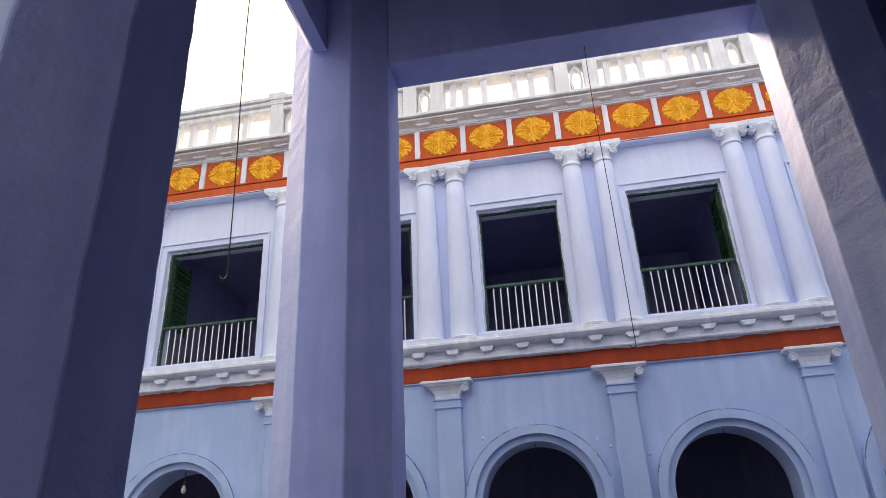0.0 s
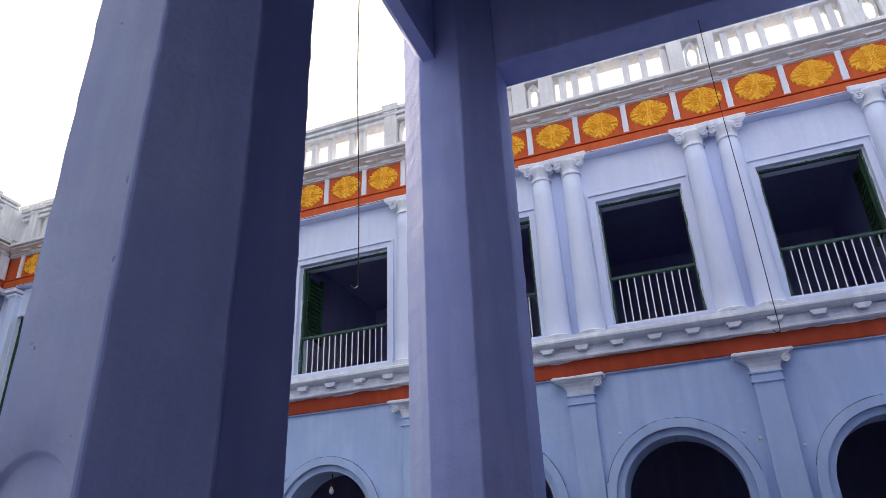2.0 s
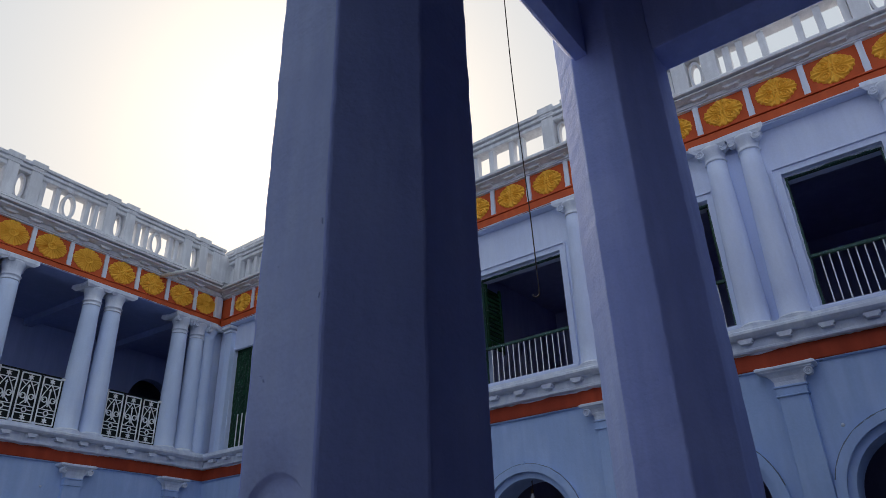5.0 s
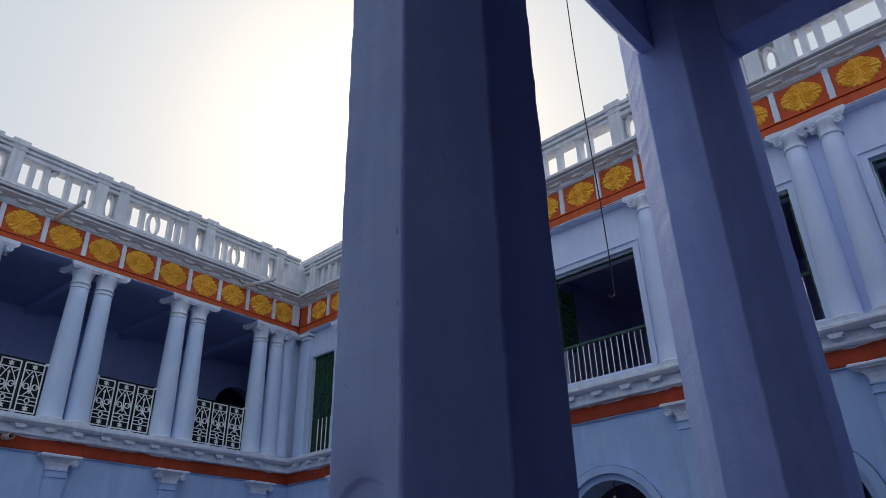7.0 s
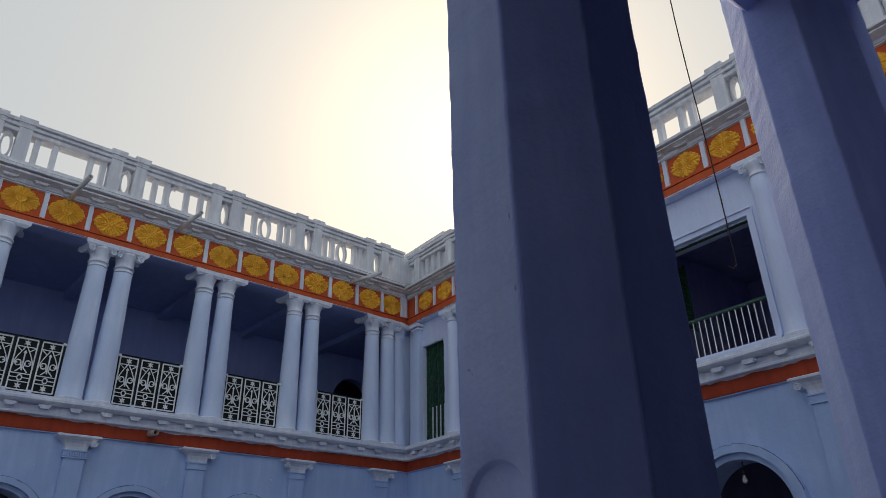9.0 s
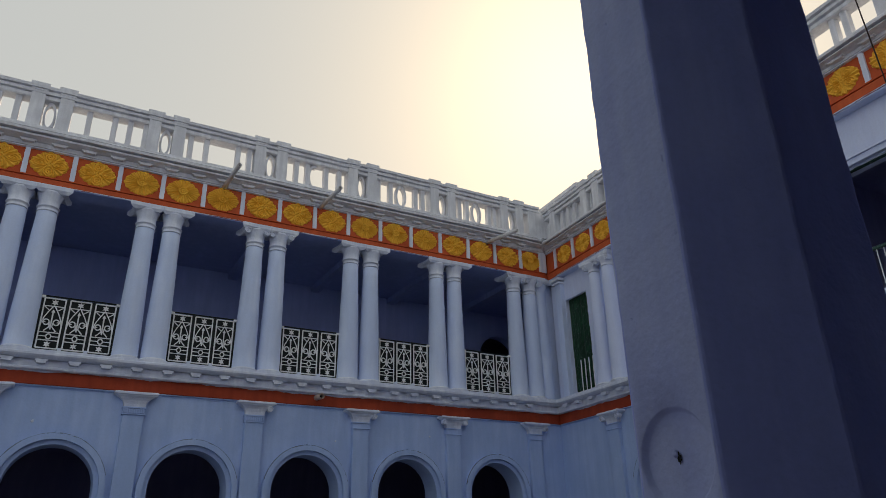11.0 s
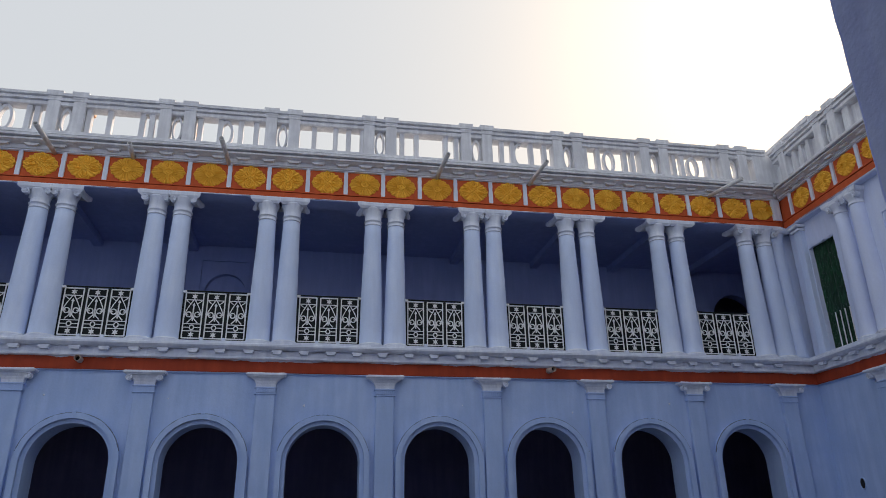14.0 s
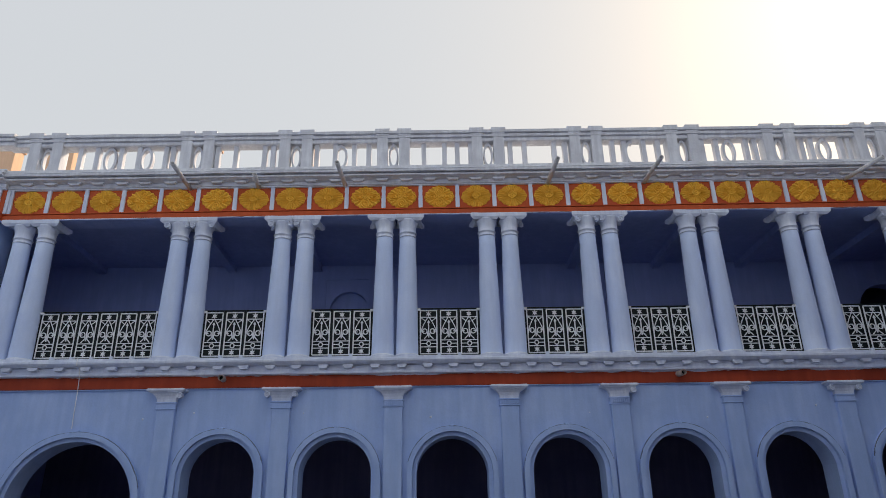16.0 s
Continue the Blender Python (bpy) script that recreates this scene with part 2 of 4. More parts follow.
def pierced(bm, u0, u1, z0, z1, v0, v1, holes):
    """A thick wall with holes through it: ("arch", centre, half width, spring height) from its foot, or ("rect", left, right, foot, head)."""
    cuts = [u0, u1]
    for h in holes:
        if h[0] == "arch":
            cuts += [h[1] - h[2] * math.cos(math.pi * i / 28) for i in range(29)]
        else:
            cuts += [h[1], h[2]]
    cuts = sorted(set(round(c, 5) for c in cuts if u0 - 1e-6 <= c <= u1 + 1e-6))

    def gap(u, mid):
        for h in holes:
            if h[0] == "arch" and abs(mid - h[1]) < h[2]:
                return z0, h[3] + math.sqrt(max(0.0, h[2] ** 2 - (u - h[1]) ** 2))
            if h[0] == "rect" and h[1] < mid < h[2]:
                return h[3], h[4]
        return None

    def quad(*ps):
        bm.faces.new([bm.verts.new(p) for p in ps])

    for a, b in zip(cuts, cuts[1:]):
        mid = (a + b) / 2
        ga, gb = gap(a, mid), gap(b, mid)
        spans = [((z0, z1), (z0, z1))] if ga is None else [((z0, ga[0]), (z0, gb[0])), ((ga[1], z1), (gb[1], z1))]
        for (a0, a1), (b0, b1) in spans:
            if a1 - a0 < 1e-5 and b1 - b0 < 1e-5:
                continue
            for v in (v0, v1):
                quad((a, v, a0), (b, v, b0), (b, v, b1), (a, v, a1))
        if ga is not None:
            quad((a, v0, ga[1]), (b, v0, gb[1]), (b, v1, gb[1]), (a, v1, ga[1]))
            if ga[0] > z0 + 1e-4:
                quad((a, v0, ga[0]), (b, v0, gb[0]), (b, v1, gb[0]), (a, v1, ga[0]))
    for h in holes:
        lo, hi = (z0, h[3]) if h[0] == "arch" else (h[3], h[4])
        for u in ((h[1] - h[2], h[1] + h[2]) if h[0] == "arch" else (h[1], h[2])):
            quad((u, v0, lo), (u, v1, lo), (u, v1, hi), (u, v0, hi))
    for u in (u0, u1):
        quad((u, v0, z0), (u, v1, z0), (u, v1, z1), (u, v0, z1))
    quad((u0, v0, z1), (u1, v0, z1), (u1, v1, z1), (u0, v1, z1))
    bmesh.ops.remove_doubles(bm, verts=bm.verts, dist=1e-5)
    return bm


# ---- levels shared by both wings ----
FLOOR, SOFFIT, ROOF = 4.16, 6.85, 7.92
SPRING, ARCH = 2.24, 0.60
EAVES_A = WING_A @ Matrix.Translation((-8, 0, 0)) @ Matrix.Rotation(radians(-SLOPE), 4, "Y") @ Matrix.Translation((8, 0, 0))
EAVES_B = WING_B @ Matrix.Translation((8, 0, 0)) @ Matrix.Rotation(radians(SLOPE), 4, "Y") @ Matrix.Translation((-8, 0, 0))

A_COLS = [-0.46, -2.46, -4.42, -6.355, -8.27, -10.21, -12.14, -14.08, -17.02]
A_PIERS = [-0.44, -2.42, -4.38, -6.33, -8.23, -10.22, -12.13, -14.08]
A_POSTS = [-0.714, -2.56, -4.484, -6.41, -8.347, -10.206, -12.115, -14.03, -16.96]
A_END = -17.62
WING_C = Matrix.Translation((0, -0.08, climb(A_END)))   # the plain end bay, a little forward of the rest
B_COLS = [1.72, 4.11, 6.23, 8.84, 11.02, 13.15, 15.33, 17.53]
B_PIERS = [1.63, 4.06, 6.23, 8.72, 11.00, 13.13, 15.35, 17.53]
B_ARCHES = [2.89, 5.17, 7.40, 9.86, 12.02, 14.22, 16.41]
B_WINDOWS = [(2.50, 3.52), (4.66, 5.73), (6.705, 8.28), (9.36, 10.56), (11.52, 12.67), (13.61, 14.87), (15.83, 17.06)]
B_END = 19.0

# ---- ground, walls, rooms ----
solid("ground", boxed(-60, 60, -60, 60, -0.3, 0.0), GROUND, WING_A, "worn grey cement courtyard ground", "ground")

a_holes = [("arch", (p + q) / 2, ARCH, SPRING) for p, q in zip(A_PIERS, A_PIERS[1:])] + [("arch", -15.50, 1.03, 1.79)]
solid("wall_north", pierced(bmesh.new(), A_END, 0.60, 0.0, FLOOR - 0.1, 0.20, 0.62, a_holes), WALL, WING_A, "pale blue limewashed arcade wall with round arches", "wall")
b_holes = [("arch", c, 0.665, 2.185) for c in B_ARCHES]
solid("wall_east", pierced(bmesh.new(), -0.5, B_END, 0.0, FLOOR - 0.1, 0.20, 0.62, b_holes), WALL, WING_B, "pale blue limewashed ground floor wall with round arches", "wall")
bw = [("rect", a, b, 4.32, 6.14) for a, b in B_WINDOWS] + [("rect", 0.31, 1.09, 4.22, 6.38)]
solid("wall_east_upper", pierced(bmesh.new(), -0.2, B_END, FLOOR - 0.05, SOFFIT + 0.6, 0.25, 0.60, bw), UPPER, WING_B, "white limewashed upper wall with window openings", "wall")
solid("wall_north_end", boxed(-22.0, A_END - 0.05, 0.13, 0.60, 0.0, 6.92), WALL, WING_A, "plain pale blue wall of the end bay", "wall")
solid("wall_west", boxed(-22.6, -22.0, -18.0, 0.6, 0.0, ROOF - 0.1), WALL, WING_A, "plain pale blue side wall of the courtyard", "wall")
# unseen closing wall, added tall and near to shade the windowed wing's far end
solid("wall_south_added", boxed(-22.6, 0.9, -18.4, -17.9, 0.0, 9.4), WALL, WING_A, "plain pale blue wall added out of view to shade the windowed wing", "wall")

bm = boxed(A_END - 0.9, 3.6, 0.25, 3.4, FLOOR - 0.14, FLOOR)
solid("floor_upper_north", bm, GROUND, WING_A, "cement floor of the upper gallery", "floor")
solid("floor_upper_east", boxed(0.3, B_END, 0.60, 4.2, FLOOR - 0.14, FLOOR - 0.004), GROUND, WING_B, "cement floor of the upper rooms", "floor")
solid("ceiling_upper_north", boxed(A_END - 0.9, 3.6, 0.5, 3.6, SOFFIT + 0.16, ROOF - 0.15), INNER, WING_A, "dim blue gallery ceiling", "ceiling")
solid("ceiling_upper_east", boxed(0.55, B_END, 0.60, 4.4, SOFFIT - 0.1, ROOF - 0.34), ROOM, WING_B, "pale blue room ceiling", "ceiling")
bm = pierced(bmesh.new(), A_END - 0.9, 3.6, FLOOR, SOFFIT + 0.17, 3.0, 3.25, [("arch", -11.40, 0.43, 5.95), ("arch", 0.72, 0.60, 5.83)])
solid("wall_gallery_back", bm, INNER, WING_A, "dim blue back wall of the gallery with doorways", "wall")
for u in A_COLS:
    solid("ceiling_joist", boxed(u - 0.09, u + 0.09, 0.5, 3.0, 6.87, 7.02), INNER, WING_A, "dim blue ceiling joist across the gallery", "joist")
solid("wall_niche_back", boxed(-11.95, -10.85, 3.14, 3.24, FLOOR, 6.6), INNER, WING_A, "dim blue back of the arched niche", "wall")
solid("trim_niche", box(box(box(bmesh.new(), -11.98, -11.93, 2.97, 3.0, FLOOR, 6.71), -10.97, -10.92, 2.97, 3.0, FLOOR, 6.71), -11.93, -10.97, 2.97, 3.0, 6.66, 6.71), INNER, WING_A, "raised dim blue frame round the arched niche", "moulding")
solid("wall_gallery_end", boxed(1.6, 1.8, 0.62, 3.0, FLOOR, SOFFIT + 0.12), INNER, WING_A, "dim blue end wall of the gallery", "wall")
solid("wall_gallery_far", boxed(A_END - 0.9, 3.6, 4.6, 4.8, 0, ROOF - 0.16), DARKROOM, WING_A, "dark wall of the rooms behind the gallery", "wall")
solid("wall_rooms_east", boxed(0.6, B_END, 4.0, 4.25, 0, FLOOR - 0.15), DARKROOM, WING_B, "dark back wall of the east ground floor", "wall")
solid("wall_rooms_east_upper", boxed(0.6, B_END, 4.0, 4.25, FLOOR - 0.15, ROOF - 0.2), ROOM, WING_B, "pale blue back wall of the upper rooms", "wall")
solid("wall_end_north", boxed(A_END - 0.9, A_END - 0.7, 0.5, 4.6, 0, ROOF - 0.16), INNER, WING_A, "dim blue end wall of the north rooms", "wall")
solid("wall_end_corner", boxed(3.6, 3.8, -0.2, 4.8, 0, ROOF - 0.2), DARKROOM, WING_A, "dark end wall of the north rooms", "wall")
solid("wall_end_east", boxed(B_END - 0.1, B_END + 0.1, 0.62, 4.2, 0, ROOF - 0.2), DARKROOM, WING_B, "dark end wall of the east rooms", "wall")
for i, u in enumerate((0.64, 6.1, 8.7, 10.85, 12.95, 15.1, B_END)):
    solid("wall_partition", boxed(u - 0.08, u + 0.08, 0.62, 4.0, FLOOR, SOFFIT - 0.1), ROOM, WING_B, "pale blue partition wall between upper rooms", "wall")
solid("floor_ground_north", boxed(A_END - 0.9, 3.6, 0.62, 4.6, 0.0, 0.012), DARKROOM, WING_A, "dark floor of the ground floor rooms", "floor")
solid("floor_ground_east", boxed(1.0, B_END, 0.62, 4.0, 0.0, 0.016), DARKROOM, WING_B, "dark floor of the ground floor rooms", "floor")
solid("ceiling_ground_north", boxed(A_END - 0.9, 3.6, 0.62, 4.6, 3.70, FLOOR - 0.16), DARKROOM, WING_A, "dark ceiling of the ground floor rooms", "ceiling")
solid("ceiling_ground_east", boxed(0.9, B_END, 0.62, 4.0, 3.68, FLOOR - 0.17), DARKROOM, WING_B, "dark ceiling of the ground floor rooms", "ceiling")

# ---- mouldings along each wing ----
SLAB = [(0.25, 4.05), (0.02, 4.055), (-0.01, 4.075), (-0.035, 4.10), (-0.035, 4.135), (0.0, 4.15), (0.0, 4.185), (0.25, 4.20)]
FASCIA = [(0.25, 3.895), (0.09, 3.895), (0.07, 3.91), (0.07, 3.935), (0.10, 3.945), (0.10, 4.05), (0.25, 4.05)]
BAND = [(0.25, 3.69), (0.155, 3.69), (0.15, 3.70), (0.15, 3.895), (0.25, 3.895)]
LIP = [(0.25, 3.665), (0.175, 3.668), (0.16, 3.678), (0.165, 3.69), (0.25, 3.69)]
FRIEZE = [(0.50, 6.965), (0.12, 6.965), (0.12, 7.50), (0.50, 7.50)]
ARCHITRAVE = [(0.50, 6.85), (0.09, 6.85), (0.085, 6.87), (0.085, 6.945), (0.10, 6.962), (0.50, 6.962)]
CORNICE = [(0.50, 7.50), (0.09, 7.50), (0.06, 7.515), (0.06, 7.605), (0.0, 7.62), (-0.05, 7.64), (-0.09, 7.65), (-0.09, 7.69), (-0.03, 7.695), (-0.03, 7.715), (-0.14, 7.722), (-0.145, 7.775),
           (-0.06, 7.782), (-0.06, 7.80), (-0.115, 7.808), (-0.11, 7.845), (-0.02, 7.85), (-0.02, 7.868), (-0.07, 7.874), (-0.065, 7.915), (-0.03, 7.925), (0.50, 7.93)]


def ragged(u0, u1, z, depth, v):
    """A brushed overlap of white paint with an uneven lower edge."""
    bm = bmesh.new()
    n = int((u1 - u0) / 0.05)
    lo, drop = [], 0.5
    for i in range(n + 1):
        drop = min(1.0, max(0.1, drop + rng.uniform(-0.35, 0.35)))
        u = u0 + (u1 - u0) * i / n
        lo.append([bm.verts.new((u, v, z)), bm.verts.new((u, v, z - depth * drop)), bm.verts.new((u, v + 0.012, z - depth * drop)), bm.verts.new((u, v + 0.012, z))])
    for a, b in zip(lo, lo[1:]):
        for j in range(4):
            bm.faces.new((a[j], a[(j + 1) % 4], b[(j + 1) % 4], b[j]))
    return bm


def dentil_mesh(w, d, h):
    bm = bmesh.new()
    prof = [(0.0, 0.0), (w * 0.36, 0.0), (w * 0.4, h * 0.45), (w * 0.5, h * 0.5), (w * 0.5, h)]
    full = prof[1:] + [(-a, b) for a, b in reversed(prof[1:])]
    front = [bm.verts.new((a, -d, b)) for a, b in full]
    back = [bm.verts.new((a, 0.0, b)) for a, b in full]
    bm.faces.new(front)
    bm.faces.new(back)
    k = len(full)
    for i in range(k):
        bm.faces.new((front[i], front[(i + 1) % k], back[(i + 1) % k], back[i]))
    return finish(bm, "dentil")


DENTIL, MODILLION = dentil_mesh(0.17, 0.085, 0.06), dentil_mesh(0.24, 0.075, 0.045)


def medallion_mesh(kind):
    """A carved flower: scalloped rim, grooved petals and a pierced heart."""
    bm = bmesh.new()
    n, rings = 160, 26
    lobes = (12, 14, 12)[kind]
    grid = []
    for j in range(1, rings):
        f = j / (rings - 1)
        row = []
        for i in range(n):
            a = 2 * math.pi * i / n
            rim = 1 + 0.030 * math.cos((20, 14, 16)[kind] * a) + 0.035 * math.cos(4 * a)
            x, z = 0.278 * rim * f * math.cos(a), 0.228 * rim * f * math.sin(a)
            if kind == 1:
                k = abs(((a * lobes / 2 / math.pi) % 1) - 0.5) * 2
                g = math.cos(2 * math.pi * (k * 1.5 + 0.25 * f)) if f > 0.3 else math.cos(22 * f)
            else:
                c = (round((a - math.pi / 4) / (math.pi / 2)) * math.pi / 2 + math.pi / 4) if kind == 0 else round(a / (math.pi / 2)) * math.pi / 2
                px, pz = f * math.cos(a) - 0.56 * math.cos(c), f * math.sin(a) - 0.56 * math.sin(c)
                along, across = px * math.cos(c) + pz * math.sin(c), -px * math.sin(c) + pz * math.cos(c)
                d = math.hypot(along * 0.85, across * (1.15 - 0.35 * along))
                g = math.cos(2 * math.pi * d / 0.155) if d < 0.42 else math.cos(lobes * 1.5 * a)
            h = 0.034 + 0.020 * max(-0.7, g) - 0.008 * f * f
            if f < 0.16:
                h = 0.048 if f > 0.06 else 0.015
            if j == rings - 1:
                h = 0.0
            row.append(bm.verts.new((x, -h, z)))
        grid.append(row)
    for p, q in zip(grid, grid[1:]):
        for i in range(n):
            bm.faces.new((p[i], p[(i + 1) % n], q[(i + 1) % n], q[i]))
    bm.faces.new(grid[0])
    return finish(bm, "medallion", True)


MEDALLIONS = [medallion_mesh(k) for k in range(3)]


def mouldings(m, side, u0, u1, ends, dividers, extra, eaves):
    """Floor slab, bands, frieze, cornice of one wing, with their dentils, panels and medallions."""
    c0, c1 = ends
    mk = lambda prof, wob=0.004: sweep(bmesh.new(), prof, u0, u1, c0, c1, 0.4, wob)
    up = lambda prof, wob=0.004: mk([(v, built(side, z)) for v, z in prof], wob)
    slab = solid("floor_slab_edge_" + side, mk(SLAB), TRIM, m, "white moulded edge of the upper floor slab", "moulding")
    fas = solid("trim_fascia_" + side, mk(FASCIA), TRIM, m, "white fascia with small blocks under the slab edge", "moulding")
    solid("trim_band_" + side, mk(BAND, 0.002), BANDRED, m, "brick red painted band over the arcade", "moulding")
    lip = solid("trim_lip_" + side, mk(LIP), WALL, m, "thin pale lip under the orange band", "moulding")
    part("paint_overlap", ragged(u0 + 0.3, u1 - 0.3, 3.90, 0.03, 0.142), TRIM, fas, "brushed white paint edge")
    frz = solid("frieze_" + side, up(FRIEZE, 0.0), ORANGE, eaves, "burnt orange frieze with yellow flower medallions", "frieze")
    arc = solid("trim_architrave_" + side, up(ARCHITRAVE, 0.003), ORANGE, eaves, "burnt orange lower band of the frieze", "moulding")
    part("paint_overlap", ragged(u0 + 0.3, u1 - 0.3, built(side, 6.855), 0.018, 0.078), TRIM, arc, "brushed white paint edge")
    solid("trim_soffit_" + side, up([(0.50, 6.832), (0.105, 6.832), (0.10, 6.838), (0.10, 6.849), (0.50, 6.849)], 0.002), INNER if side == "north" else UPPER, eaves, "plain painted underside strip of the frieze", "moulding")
    cor = solid("cornice_" + side, up(CORNICE, 0.004), PARAPET, eaves, "weathered white stepped cornice with hanging blocks", "cornice")
    n = int((u1 - u0 - 0.5) / 0.452)
    for i in range(n):
        u = u0 + 0.3 + i * 0.452 + rng.uniform(-0.015, 0.015)
        if u0 + 0.15 < u < u1 - 0.15:
            part("dentil", DENTIL, TRIM, fas, m=Matrix.Translation((u, 0.10, 3.988)))
            part("dentil", MODILLION, PARAPET, cor, m=Matrix.Translation((u + 0.12, 0.06, built(side, 7.56))))
    strip = bmesh.new()
    for i in range(9):
        z = built(side, 6.985 + 0.505 * i / 8)
        w = 0.038 + rng.uniform(-0.004, 0.004)
        pts = [strip.verts.new(p) for p in ((-w, 0.0, z), (-w, -0.034, z), (w, -0.034, z), (w, 0.0, z))]
        if i:
            for j in range(4):
                strip.faces.new((last[j], last[(j + 1) % 4], pts[(j + 1) % 4], pts[j]))
        else:
            strip.faces.new(pts)
        last = pts
    strip.faces.new(last)
    strip = finish(strip, "divider")
    for i, (a, b) in enumerate(zip(dividers, dividers[1:])):
        part("divider", strip, TRIM, frz, m=Matrix.Translation((a, 0.12, 0)))
        turn = rng.choice((0, 0, 180))
        part("medallion", MEDALLIONS[0 if side == "east" and rng.random() < 0.85 else 1 + (i * 7 // 3 + extra) % 2], YELLOW, frz, m=pose((a + b) / 2 + rng.uniform(-0.012, 0.012), 0.12, built(side, 7.237) + rng.uniform(-0.008, 0.008), 0, turn + rng.uniform(-4, 4), 0) @ Matrix.Scale(0.9 if side == "east" else 1.0, 4))
    part("divider", strip, TRIM, frz, m=Matrix.Translation((dividers[-1], 0.12, 0)))
    part("panel_edge", sweep(bmesh.new(), [(q, built(side, z)) for q, z in ((0.12, 6.963), (0.075, 6.966), (0.075, 6.984), (0.12, 6.99))], u0, u1, c0, c1, 0.4, 0.003), ORANGE, frz)
    part("panel_edge", sweep(bmesh.new(), [(q, built(side, z)) for q, z in ((0.12, 7.478), (0.072, 7.484), (0.072, 7.499), (0.12, 7.499))], u0, u1, c0, c1, 0.4, 0.001), TRIM, frz, "white top edge")
    return frz


KM_A = math.tan(radians((90 - 4.55) / 2))   # slant of the mitre in the inner corner
A_DIV = [0.10] + [-0.470 - 0.709 * i for i in range(25)]
B_DIV = [0.22 + 0.6965 * i for i in range(27)]
fa = mouldings(WING_A, "north", A_END, CORNER + 0.05, (0.0, KM_A), sorted(A_DIV), 0, EAVES_A)
mouldings(WING_B, "east", -0.05, B_END, (-KM_A, 0.0), B_DIV, 1, EAVES_B)
mouldings(WING_C, "west", -22.0, A_END, (0.0, 0.0), [-22.0 + 0.71 * i for i in range(7)], 1, WING_C)
part("corner_core", boxed(CORNER + 0.16, CORNER + 0.70, 0.15, 0.60, 6.97, 7.60), ORANGE, fa)
solid("parapet_corner", boxed(CORNER - 0.02, CORNER + 0.62, 0.02, 0.42, 7.70, 8.66, 0.02), PARAPET, WING_A, "solid white masonry block where the parapets meet", "parapet")
for u in (CORNER + 0.05, A_END + 0.03):
    part("corner_strip", boxed(u - 0.09, u + 0.09, 0.055, 0.16, built("north", 6.985), built("north", 7.485), 0.008), TRIM, fa, "broad white strip in the corner")


# ---- columns and pilasters ----
def abacus(bm, cx, w, d, z0, z1, n=10):
    """A slab with hollowed sides and pointed, drooping corners."""
    outline = []
    for sx, sy, ex, ey in ((-1, -1, 1, -1), (1, -1, 1, 1), (1, 1, -1, 1), (-1, 1, -1, -1)):
        for i in range(n):
            f = i / n
            x, y = (sx + (ex - sx) * f) * w / 2, (sy + (ey - sy) * f) * d / 2
            k = 1 - 0.22 * math.sin(math.pi * f) ** 0.8
            outline.append((cx + x * (k if sx == ex else 1), y * (k if sy == ey else 1), abs(0.5 - f) * 2))
    levels = ((0.80, z0 - 0.03), (0.95, z0), (1.0, z0 + 0.012), (1.0, z1 - 0.012), (0.97, z1))
    rings = [[bm.verts.new((cx + (x - cx) * s, y * s, z - 0.018 * c ** 3 + 0.006 * math.sin(9 * x + 5 * y))) for x, y, c in outline] for s, z in levels]
    k = len(outline)
    for a, b in zip(rings, rings[1:]):
        for i in range(k):
            bm.faces.new((a[i], a[(i + 1) % k], b[(i + 1) % k], b[i]))
    bm.faces.new(rings[0])
    bm.faces.new(rings[-1])


def scroll(bm, x, y, z, r, turn=1):
    """A small volute: a disc with a raised spiral on its face."""
    seg = 18
    rim = [[bm.verts.new((x + s * r * math.cos(2 * math.pi * i / seg), yy, z + s * r * math.sin(2 * math.pi * i / seg))) for i in range(seg)] for s, yy in ((0.9, y + 0.10), (1, y + 0.02), (0.94, y), (0.5, y + 0.012))]
    for a, b in zip(rim, rim[1:]):
        for i in range(seg):
            bm.faces.new((a[i], a[(i + 1) % seg], b[(i + 1) % seg], b[i]))
    bm.faces.new(rim[0])
    bm.faces.new(rim[-1])
    sp = [(x + turn * r * (0.92 - 0.062 * i) * math.cos(0.62 * i), y - 0.004, z + r * (0.92 - 0.062 * i) * math.sin(0.62 * i)) for i in range(14)]
    tube(bm, sp, r * 0.13, 5)


